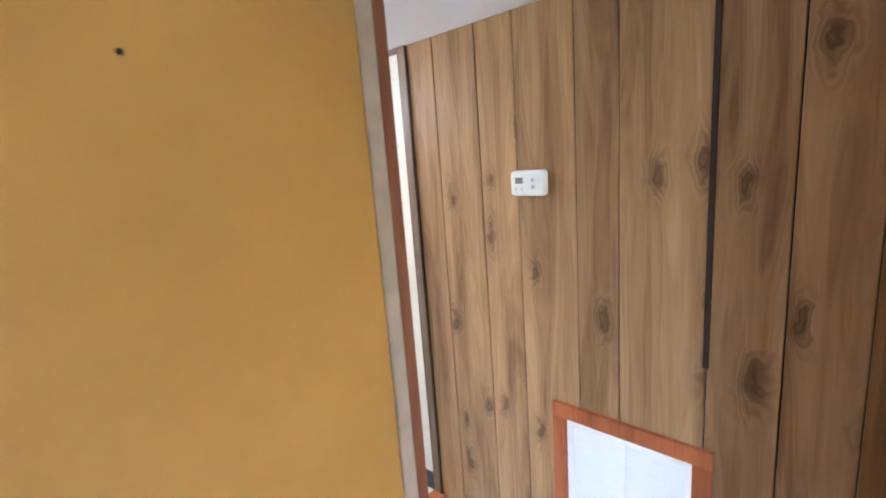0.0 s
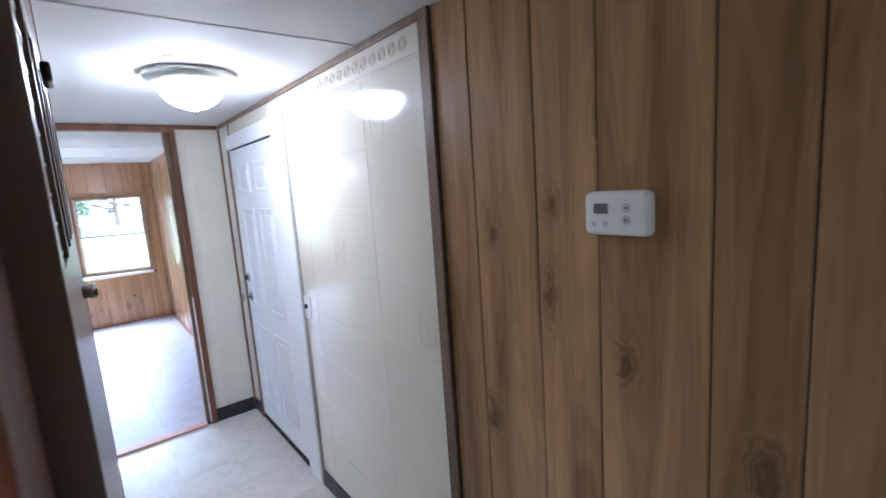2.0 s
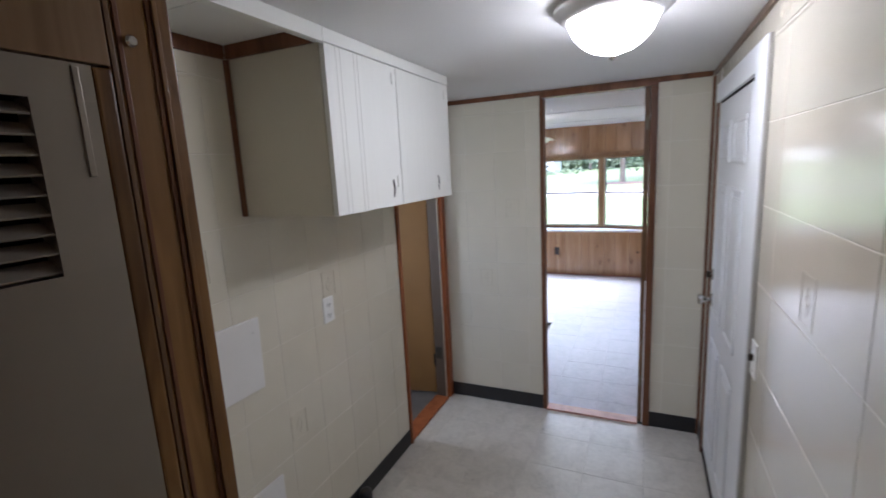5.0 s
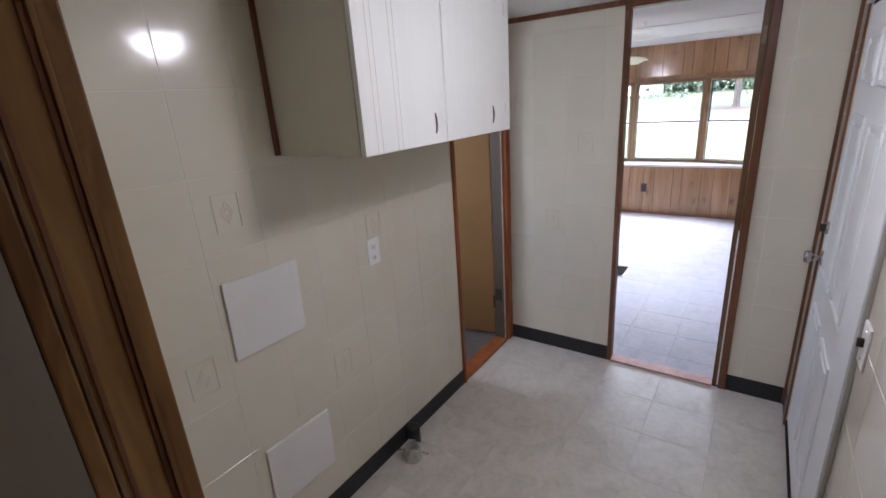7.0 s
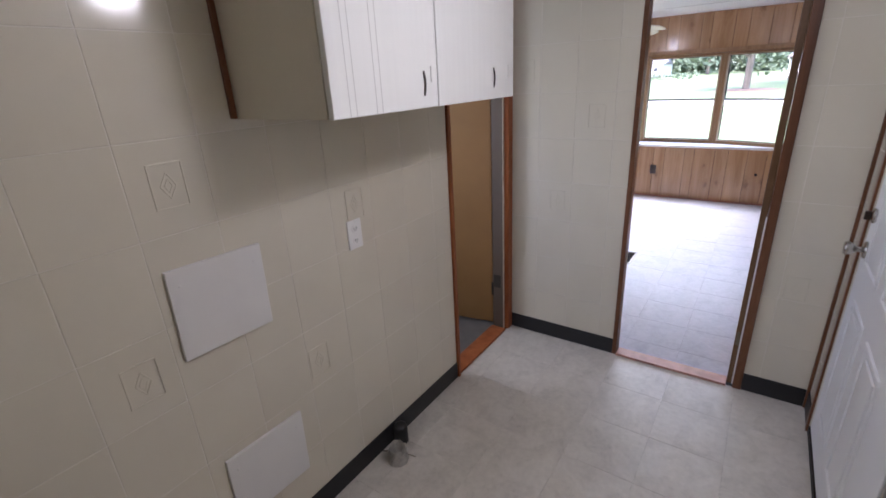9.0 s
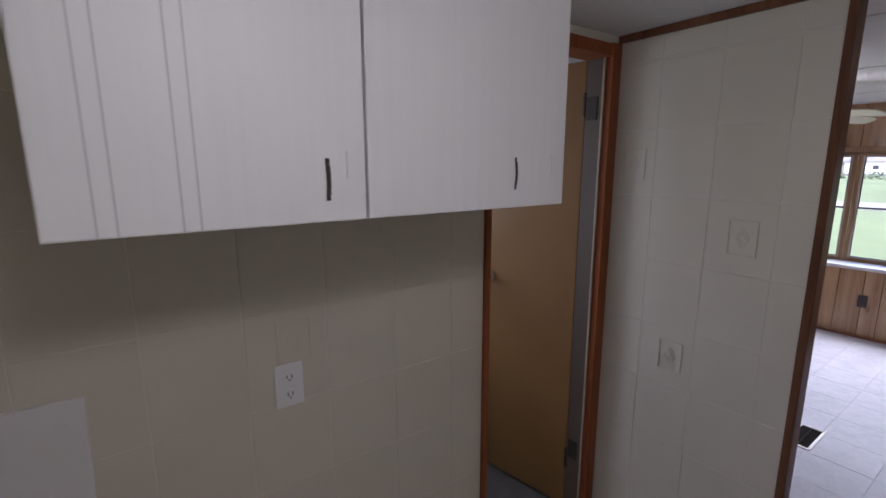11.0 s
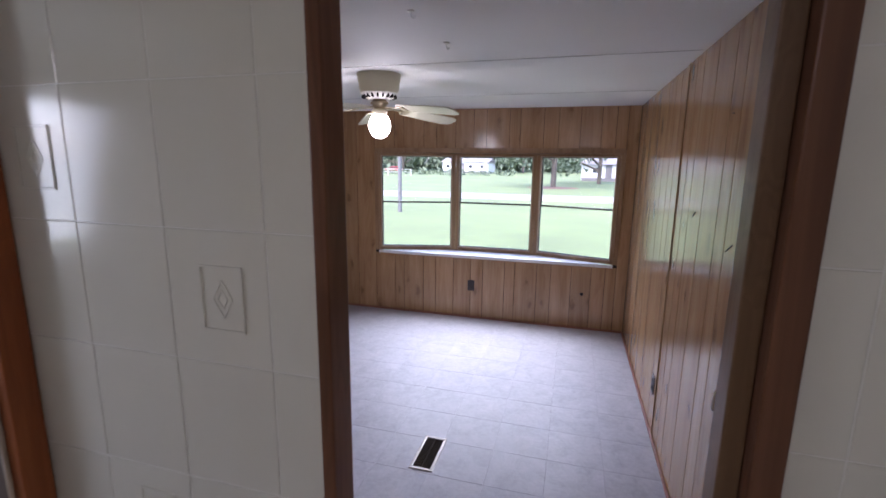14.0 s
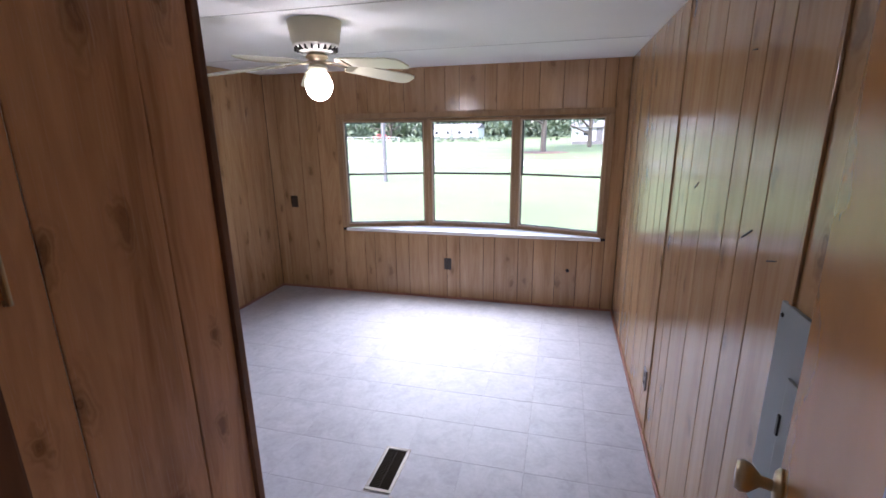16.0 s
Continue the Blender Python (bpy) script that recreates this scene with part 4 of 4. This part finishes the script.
part("rim", boxes(((-0.068, -0.155, 0), (0.068, -0.137, 0.006)), ((-0.068, 0.137, 0), (0.068, 0.155, 0.006)), ((-0.068, -0.137, 0), (-0.050, 0.137, 0.006)), ((0.050, -0.137, 0), (0.068, 0.137, 0.006)), bevel=0.002), plain("tan_enamel", (0.30, 0.26, 0.23), 0.4, 0.3), reg)
# flat near-black sheet paints the shade of the duct; there is no recess
part("well", box((-0.050, -0.137, 0.0003), (0.050, 0.137, 0.001)), DARK, reg)
for k in range(26):
    part("slat", box((-0.050, -0.130 + k * 0.0102, 0.001), (0.050, -0.126 + k * 0.0102, 0.005)), SLAT, reg)
part("centre_bar", box((-0.003, -0.137, 0.001), (0.003, 0.137, 0.0056), 0.001), SLAT, reg)

# electrical panel
ep = thing("electrical_panel", on_wall("-x", 0.0, 0.765, 1.0), "grey metal electrical panel in the wood wall", "electrical panel")
part("cover", box((-0.18, -0.010, -0.26), (0.18, 0.0, 0.26), 0.003), GREY_PANEL, ep)
part("door", box((-0.085, -0.016, -0.23), (0.16, -0.009, 0.12), 0.003), GREY_PANEL, ep)
part("latch", box((-0.088, -0.020, -0.02), (-0.078, -0.012, 0.03), 0.002), BASE_BLACK, ep, "black latch")
for sx in (-0.165, 0.165):
    part("screw", turned([(0, 0), (0.006, 0), (0.004, 0.003), (0, 0.003)], 12, m=pose(sx, -0.010, 0.23, 90)), DARK, ep)

# sunroom door, standing open against the panelling
d4 = panel_door("door_4", pose(-0.266, 0.075, 0.02, 0, 0, 70), 0.605, 2.05, 0.034, DOOR_TAN, "tan hollow-core door standing open in the sunroom")
knob_parts(d4, 0.545, 0.034, 1.02, BRASS, 1)
for z in (0.22, 1.82):
    hg = part("hinge", box((-0.040, 0.012, z), (0.006, 0.030, z + 0.085), 0.002), AGED, d4, "dull worn brass hinge")
    part("pin", turned([(0, 0), (0.006, 0), (0.006, 0.095), (0, 0.095)], 12, m=pose(-0.008, 0.040, z - 0.005)), AGED, hg)

BACK = pose(-0.266, 0.075, 0.02, 0, 0, 70).inverted()
for z in (0.25, 1.85):
    hp = part("hinge_leaf", add_box(bmesh.new(), (-0.340, 0.0085, z), (-0.322, 0.0125, z + 0.075), 0.001, BACK), AGED, d4, "dull worn brass hinge leaf")
# small wire hooks and nail marks left in the panelling
for y, z, l, a in ((1.36, 1.84, 0.03, 5), (1.76, 1.42, 0.05, -30), (1.22, 1.35, 0.07, -28), (1.05, 1.32, 0.05, -15)):
    hk = thing("nail_mark", on_wall("-x", 0.0, y, z), "small dark nail mark in the panelling", "nail", "nail marks")
    part("nail", add_box(bmesh.new(), (-l / 2, -0.003, -0.002), (l / 2, 0.0, 0.002), 0.001, pose(0, 0, 0, 0, a, 0)), DARK, hk)
pull = thing("cabinet_pull", on_wall("+x", BX, 0.36, 1.40), "small brass pull on the wood panelling", "handle")
part("grip", box((-0.004, -0.016, -0.05), (0.004, -0.004, 0.05), 0.003), BRASS, pull)
part("foot", boxes(((-0.005, -0.006, -0.05), (0.005, 0.0, -0.04)), ((-0.005, -0.006, 0.04), (0.005, 0.0, 0.05))), BRASS, pull)

# ---- outdoors ----
GZ = -0.8
BARK = plain("bark", (0.11, 0.09, 0.07), 0.9, 0, 0.4, 3, 0.5, 12)
LEAF = Mat("foliage", 0.7)
lv = LEAF.node("ShaderNodeNewGeometry")
LEAF.color(LEAF.ramp(lv.outputs["Random Per Island"], [(0.0, (0.075, 0.105, 0.065)), (0.6, (0.10, 0.135, 0.08)), (1.0, (0.12, 0.16, 0.095))]))
LEAF = LEAF.m
ROAD = plain("pale_gravel", (0.20, 0.19, 0.165), 0.9, 0, 0.2, 0.3, 0.2)
MULCH = plain("mulch", (0.14, 0.08, 0.055), 0.95, 0, 0.4, 2, 0.3)
SIDING = plain("white_siding", (0.52, 0.52, 0.51), 0.6, 0, 0.06, 0.5)
SHINGLE = plain("roof_shingle", (0.16, 0.15, 0.15), 0.9, 0, 0.3, 1.5, 0.2)
WINDOW_DARK = plain("dark_window", (0.03, 0.035, 0.04), 0.15, 0, 0.1, 2, 0)
tagged(mesh_ob("road", box((-400, 30.5, GZ - 0.1), (400, 36.5, GZ + 0.02)), ROAD), "pale gravel road across the lawn", "road", kind="structure")


def leaf_cloud(bm, rng, centre, radius, count, size):
    """Many small leaf clumps scattered through an uneven ball."""
    for _ in range(count):
        v = Vector((rng.gauss(0, 1), rng.gauss(0, 1), rng.gauss(0, 0.8)))
        v = v.normalized() * radius * rng.uniform(0.35, 1.0) ** 0.6
        c = Vector(centre) + v
        s = size * rng.uniform(0.6, 1.4)
        a, b = (Vector((rng.uniform(-1, 1), rng.uniform(-1, 1), rng.uniform(-1, 1))).normalized() for _ in range(2))
        n = a.cross(b).normalized()
        b = n.cross(a)
        q = [bm.verts.new(c + p) for p in (a * s, b * s * 0.6 + n * s * 0.2, -a * s, -b * s * 0.6 + n * s * 0.2)]
        bm.faces.new(q)


def limb(bm, a, b, r0, r1, steps=8):
    a, b = Vector(a), Vector(b)
    q = (b - a).to_track_quat("Z", "Y").to_matrix().to_4x4()
    turned([(r0, 0), ((r0 + r1) / 2 * 1.04, (b - a).length / 2), (r1, (b - a).length)], steps, bm, Matrix.Translation(a) @ q)


def tree(x, y, h, spread, seed, label, bare=0.35):
    rng = random.Random(seed)
    t = thing("tree", pose(x, y, GZ), label, "tree")
    bm = bmesh.new()
    limb(bm, (0, 0, -0.1), (0.1, 0, h * 0.55), h * 0.023, h * 0.016)
    ends = []
    for k in range(9):
        a = 2 * math.pi * k / 9 + rng.uniform(-0.3, 0.3)
        z = h * rng.uniform(bare, 0.6)
        e = (spread * math.cos(a) * rng.uniform(0.6, 1), spread * math.sin(a) * rng.uniform(0.6, 1), z + h * rng.uniform(0.05, 0.3))
        limb(bm, (0.05, 0, z), e, h * 0.013, h * 0.004, 6)
        ends.append(e)
    limb(bm, (0.1, 0, h * 0.54), (0, 0, h * 0.9), h * 0.02, h * 0.005, 6)
    part("trunk", bm, BARK, t)
    cr = bmesh.new()
    for e in ends:
        leaf_cloud(cr, rng, e, spread * rng.uniform(0.35, 0.55), 190, spread * 0.055)
    leaf_cloud(cr, rng, (0, 0, h * 0.78), spread * 0.7, 500, spread * 0.055)
    part("crown", cr, LEAF, t)
    return t


tree(-2.6, 48.8, 13, 5.4, 1, "large green shade tree in a mulch bed", 0.20)
tagged(mesh_ob("mulch_bed", turned([(0, 0.10), (1.2, 0.09), (2.4, 0.04), (2.8, -0.02)], 28, m=pose(-2.6, 48.8, GZ)), MULCH), "low brown mulch bed round the tree", "mulch bed")
tree(2.6, 62, 12, 5.8, 2, "green shade tree by a house", 0.12)
tree(-62, 118, 15, 7, 3, "green tree beyond the far lawn", 0.12)
tree(-48, 124, 16, 8, 5, "green tree near the far drive", 0.12)
tree(-14, 126, 15, 8, 6, "green tree behind the white house", 0.12)

pole = thing("utility_pole", pose(-8.87, 20.7, GZ), "weathered grey wooden utility pole", "utility pole")
part("shaft", turned([(0.10, -0.1), (0.095, 2), (0.08, 8), (0, 8.02)], 14), plain("grey_pole_wood", (0.14, 0.135, 0.135), 0.85, 0, 0.3, 6, 0.3), pole, smooth=True)
part("cross_arm", box((-0.9, -0.05, 7.3), (0.9, 0.05, 7.42), 0.01), BARK, pole)


def house(x, y, w, d, h, label, turn=0):
    """A low house: walls, gable roof, windows, door."""
    o = thing("house", pose(x, y, GZ, 0, 0, turn), label, "house")
    part("wall", box((-w / 2, 0, 0), (w / 2, d, h), 0.02), SIDING, o)
    bm = bmesh.new()
    lo = [bm.verts.new(p) for p in ((-w / 2 - 0.3, -0.3, h), (w / 2 + 0.3, -0.3, h), (w / 2 + 0.3, d + 0.3, h), (-w / 2 - 0.3, d + 0.3, h))]
    a, b = bm.verts.new((-w / 2 - 0.3, d / 2, h + d * 0.16)), bm.verts.new((w / 2 + 0.3, d / 2, h + d * 0.16))
    for fc in ((lo[0], lo[1], b, a), (lo[2], lo[3], a, b), (lo[1], lo[2], b), (lo[3], lo[0], a), lo):
        bm.faces.new(fc)
    part("roof", bm, SHINGLE, o, "grey shingle roof")
    part("skirting", box((-w / 2 - 0.02, -0.03, 0), (w / 2 + 0.02, 0.0, 0.5)), SHINGLE, o)
    n = max(2, round(w / 3.2))
    for k in range(n):
        cx = -w / 2 + (k + 0.5) * w / n
        wn_ = part("window", box((cx - 0.55, -0.05, 1.2), (cx + 0.55, 0.01, 2.1), 0.01), SIDING, o)
        part("pane", box((cx - 0.45, -0.06, 1.28), (cx + 0.45, -0.045, 2.02)), WINDOW_DARK, wn_)
    part("door", box((-w * 0.08, -0.05, 0.4), (-w * 0.08 + 0.9, 0.01, 2.4), 0.01), SHINGLE, o)
    return o


house(-27, 112, 12, 6.5, 2.7, "low white mobile home on the far lawn", -6)
house(4.6, 72, 8, 6, 2.5, "small pale house behind the trees")
tagged(mesh_ob("shed", box((-60, 110, GZ), (-57, 113, GZ + 2.4), 0.05), SIDING), "small white shed among the trees", "shed")

car = thing("car", pose(-46, 112, GZ, 0, 0, 12), "red car parked on the far lawn", "car")
part("body", add_box(box((-2.1, -0.85, 0.35), (2.1, 0.85, 0.95), 0.15), (-1.1, -0.75, 0.9), (1.2, 0.75, 1.45), 0.2), plain("red_paint", (0.45, 0.03, 0.03), 0.3), car)
part("window", box((-0.95, -0.78, 1.0), (1.05, -0.74, 1.35), 0.02), WINDOW_DARK, car)
for wx in (-1.3, 1.3):
    for wy in (-0.8, 0.62):
        part("wheel", turned([(0, 0), (0.33, 0), (0.33, 0.18), (0, 0.18)], 18, m=pose(wx, wy + 0.18, 0.33, 90)), BASE_BLACK, car)

# far woods: a long uneven belt of leaf clumps
wb = bmesh.new()
rng = random.Random(11)
for k in range(150):
    x = -190 + k * 2.1 + rng.uniform(-1, 1)
    hh = rng.uniform(6, 13)
    for j in range(3):
        leaf_cloud(wb, rng, (x + rng.uniform(-2, 2), 142 + rng.uniform(-5, 8), GZ + hh * (0.22 + 0.3 * j)), hh * 0.34, 44, 0.95)
tagged(mesh_ob("far_woods", wb, LEAF), "dense green woods beyond the lawn", "woods", kind="stuff")
hb = bmesh.new()
for k in range(26):
    leaf_cloud(hb, rng, (-40 + k * 1.1 + rng.uniform(-0.5, 0.5), 92 + rng.uniform(-2, 2), GZ + 0.5), 0.8, 30, 0.25)
tagged(mesh_ob("hedge", hb, LEAF), "low green bushes along the far lawn", "bushes", kind="stuff")
fence = thing("fence", pose(-60, 84, GZ), "pale wire fence on the far lawn", "fence")
POST = plain("pale_post", (0.55, 0.54, 0.52), 0.8)
for k in range(13):
    part("post", box((k * 2.4 - 0.05, -0.05, 0), (k * 2.4 + 0.05, 0.05, 1.2), 0.01), POST, fence)
for z in (0.6, 1.12):
    part("rail", box((0, -0.02, z), (28.8, 0.02, z + 0.06)), POST, fence)

# ---- pieces of walls and floors ----


def planks(wall, facing, plane, cuts, z0, z1, mat, skip=None):
    """Upright boards between the given cuts along a wall."""
    for a, b in zip(cuts, cuts[1:]):
        lo, hi = min(a, b), max(a, b)
        for y0, y1 in ((z0, z1),) if skip is None else skip(lo, hi, z0, z1):
            piece("plank", hi - lo - 0.0036, 0.006, y1 - y0, 0.0022, mat, wall, on_wall(facing, plane + {"-x": 0.006, "+x": -0.006, "-y": 0.006, "+y": -0.006}[facing], (lo + hi) / 2, (y0 + y1) / 2))


def run(a, b, widths):
    cuts, k = [a], 0
    while cuts[-1] + widths[k % len(widths)] < b - 0.05:
        cuts.append(cuts[-1] + widths[k % len(widths)])
        k += 1
    return cuts + [b]


WID = (0.23, 0.105, 0.225, 0.14, 0.20, 0.19, 0.13)
planks(wall_east, "-x", 0.0, [-2.475, -2.62, -2.834, -3.0, -3.225, -3.367, -3.622, -3.80, -3.965, -4.20, -4.42, -4.56, -4.80, -5.0, -5.25, -5.5, -5.8, -6.1, -6.4, -6.7, -7.0], 0.0, H, HALL_WOOD)
planks(wall_east, "-x", 0.0, [YR, 0.42, 0.62, 0.77, 0.915, 1.138, 1.281, 1.412, 1.655, 1.879, 2.02, 2.17, 2.35, 2.50, 2.72, 2.93, 3.05, 3.27, 3.39, 3.60, 3.74, 3.978], 0.0, HR, ROOM_WOOD)
planks(wall_west, "+x", XW, run(0.90, YB, WID), 0.0, HR, ROOM_WOOD)
planks(wall_bath, "+x", BX, [YR, 0.29, 0.429, 0.714, 0.885], 0.0, HR, wood("red_brown_panelling", (0.68, 0.36, 0.18), (0.54, 0.265, 0.125), (0.29, 0.125, 0.056), 0.24, 0.8, 0.12, 0.4))


def round_window(lo, hi, z0, z1):
    if hi <= -2.645 or lo >= -0.105:
        return ((z0, z1),)
    return ((z0, SZ0 - 0.03), (SZ1 + 0.05, z1))


cuts = sorted(set([XW, -3.30, -3.06, -2.86, -2.645] + [c for c in run(-2.645, -0.105, WID)] + [-0.105, -0.001]))
planks(wall_back, "-y", YB, cuts, 0.0, HR, ROOM_WOOD, round_window)
for y in (0.915, 2.17):
    strip("trim", (-0.007, y - 0.008, 0.0), (0.0, y + 0.008, HR), ROOM_WOOD, "narrow wood batten over a panel seam", 0.002)

# embossed white tileboard: shallow tiles in rows
ROWS = [0.0, 0.065, 0.31, 0.555, 0.80, 1.035, 1.283, 1.527, 1.775, 2.02, H]


def tiles(wall, facing, plane, u0, u1, pitch, start, holes=()):
    cuts = [u0] + [start + k * pitch for k in range(-40, 40) if u0 + 0.03 < start + k * pitch < u1 - 0.03] + [u1]
    for lo, hi in zip(cuts, cuts[1:]):
        for z0, z1 in zip(ROWS, ROWS[1:]):
            lo2, hi2, a, b = lo, hi, z0, z1
            dead = False
            for h0, h1, g0, g1 in holes:
                if hi2 > h0 and lo2 < h1 and b > g0 and a < g1:
                    if a < g1 < b and hi2 <= h1 + 0.001 and lo2 >= h0 - 0.001:
                        a = g1
                    elif lo2 < h0 < hi2:
                        hi2 = h0
                    elif lo2 < h1 < hi2:
                        lo2 = h1
                    else:
                        dead = True
            if dead or hi2 - lo2 < 0.01 or b - a < 0.01:
                continue
            piece("tile", hi2 - lo2 - 0.0026, 0.0018, b - a - 0.0026, 0.0008, TILEBOARD, wall, on_wall(facing, plane + {"-x": 0.0018, "+x": -0.0018, "-y": 0.0018, "+y": -0.0018}[facing], (lo2 + hi2) / 2, (a + b) / 2))
            piece("grout_bed", hi2 - lo2, 0.004, b - a, 0.0, GROUT, wall, on_wall(facing, plane + {"-x": 0.0053, "+x": -0.0053, "-y": 0.0053, "+y": -0.0053}[facing], (lo2 + hi2) / 2, (a + b) / 2))


tiles(wall_east, "-x", 0.0, -2.428, DY0 - 0.06, 0.62, -2.05)
tiles(wall_east, "-x", 0.0, DY0 - 0.06, 0.0, 0.20, -1.05, [(DY0 - 0.06, DY1, -1, 2.03)])
tiles(wall_end, "-y", 0.0, XL, JL - 0.024, 0.208, -1.459)
tiles(wall_end, "-y", 0.0, -0.278, 0.0, 0.208, -0.21)
tiles(wall_left, "+x", XL, CY1, BY0 - 0.022, 0.208, -1.236)
tiles(closet, "+y", CY1, XL, CX - 0.035, 0.208, -1.236)

EMB = bmesh.new()
w, h, t = 0.045, 0.060, 0.0045
for p, q in (((-w, 0, -h), (w, -0.0022, -h + t)), ((-w, 0, h - t), (w, -0.003, h)), ((-w, 0, -h + t), (-w + t, -0.003, h - t)), ((w - t, 0, -h + t), (w, -0.003, h - t))):
    add_box(EMB, p, q, 0.0008)
for k in range(4):
    c = [(0, 0.034), (0.020, 0), (0, -0.034), (-0.020, 0)]
    (x0, z0), (x1, z1) = c[k], c[(k + 1) % 4]
    L = math.hypot(x1 - x0, z1 - z0)
    add_box(EMB, (0, 0, -0.002), (L, -0.002, 0.002), 0.0006, pose(x0, 0, z0, 0, -math.degrees(math.atan2(z1 - z0, x1 - x0)), 0))
    add_box(EMB, (0, 0, -0.0015), (L * 0.5, -0.002, 0.0015), 0.0005, pose(x0 * 0.5, 0, z0 * 0.5, 0, -math.degrees(math.atan2(z1 - z0, x1 - x0)), 0))
first = mesh_ob("embossed_square", EMB, TILEBOARD, wall_end)
first.matrix_basis = on_wall("-y", 0.0, -1.138, 1.405)
for wall, facing, plane, u, z in ((wall_end, "-y", 0.0, -1.542, 1.645), (wall_end, "-y", 0.0, -1.336, 0.923), (wall_end, "-y", 0.0, -0.15, 0.62), (wall_left, "+x", XL, -1.965, 1.410), (wall_left, "+x", XL, -2.157, 0.915),
                                  (wall_left, "+x", XL, -1.325, 1.20), (wall_left, "+x", XL, -1.60, 0.66), (wall_east, "-x", 0.0, -2.135, 1.868), (wall_east, "-x", 0.0, -2.345, 1.138), (wall_east, "-x", 0.0, -1.74, 1.36), (wall_east, "-x", 0.0, -1.93, 0.66)):
    ob = new("embossed_square", first.data)
    ob.parent = wall
    ob.matrix_basis = on_wall(facing, plane, u, z)
    if wall is wall_east:
        ob.scale = (1, 0.4, 1)

# embossed frieze along the top of the hall's tileboard
for wall, facing, plane, u0, u1 in ((wall_east, "-x", 0.0, -2.428, -1.25), (wall_end, "-y", 0.0, XL, JL - 0.03), (wall_left, "+x", XL, CY1, -1.757)):
    for z in (2.012, 2.026):
        ob = mesh_ob("frieze_line", box((-(u1 - u0) / 2, -0.002, -0.003), ((u1 - u0) / 2, 0, 0.003), 0.0009), TILEBOARD, wall)
        ob.matrix_basis = on_wall(facing, plane, (u0 + u1) / 2, z)
curl = bmesh.new()
for r in (0.020, 0.011):
    turned([(r - 0.002, 0), (r - 0.001, 0.002), (r + 0.001, 0.002), (r + 0.002, 0)], 18, curl, pose(0, 0, 0, 90))
curl = mesh_ob("frieze_curl", curl, TILEBOARD, wall_east)
curl.matrix_basis = on_wall("-x", 0.0, -2.33, 2.066)
for k in range(1, 17):
    ob = new("frieze_curl", curl.data)
    ob.parent = wall_east
    ob.matrix_basis = on_wall("-x", 0.0, -2.33 + k * 0.062, 2.066)


# vinyl floor tiles, a foot square
def floor_tiles(x0, x1, y0, y1, ox, oy, mat):
    P = 0.3048
    xs = [x0] + [ox + k * P for k in range(-30, 30) if x0 + 0.01 < ox + k * P < x1 - 0.01] + [x1]
    ys = [y0] + [oy + k * P for k in range(-30, 30) if y0 + 0.01 < oy + k * P < y1 - 0.01] + [y1]
    rng = random.Random(7)
    for xa, xb in zip(xs, xs[1:]):
        for ya_, yb_ in zip(ys, ys[1:]):
            piece("floor_tile", xb - xa - 0.0005, 0.006, yb_ - ya_ - 0.0005, 0.0009, mat, floor, pose((xa + xb) / 2, (ya_ + yb_) / 2, -0.006 + rng.uniform(0, 0.0003), -90 + rng.uniform(-0.12, 0.12), rng.uniform(-0.12, 0.12), 0))


floor_tiles(XL, 0.0, -2.42, -0.0, 0.0, -0.918, VINYL_HALL)
floor_tiles(XL, -0.876, CY1, -2.42, 0.0, -0.918, VINYL_HALL)
floor_tiles(XW, 0.0, YR, YB, 0.0, 2.05, VINYL_ROOM)
floor_tiles(-4.2, 0.0, -7.0, -3.40, 0.0, -3.4, VINYL_HALL)
floor_tiles(-0.875, 0.0, -3.40, -2.50, 0.0, -2.5, VINYL_HALL)
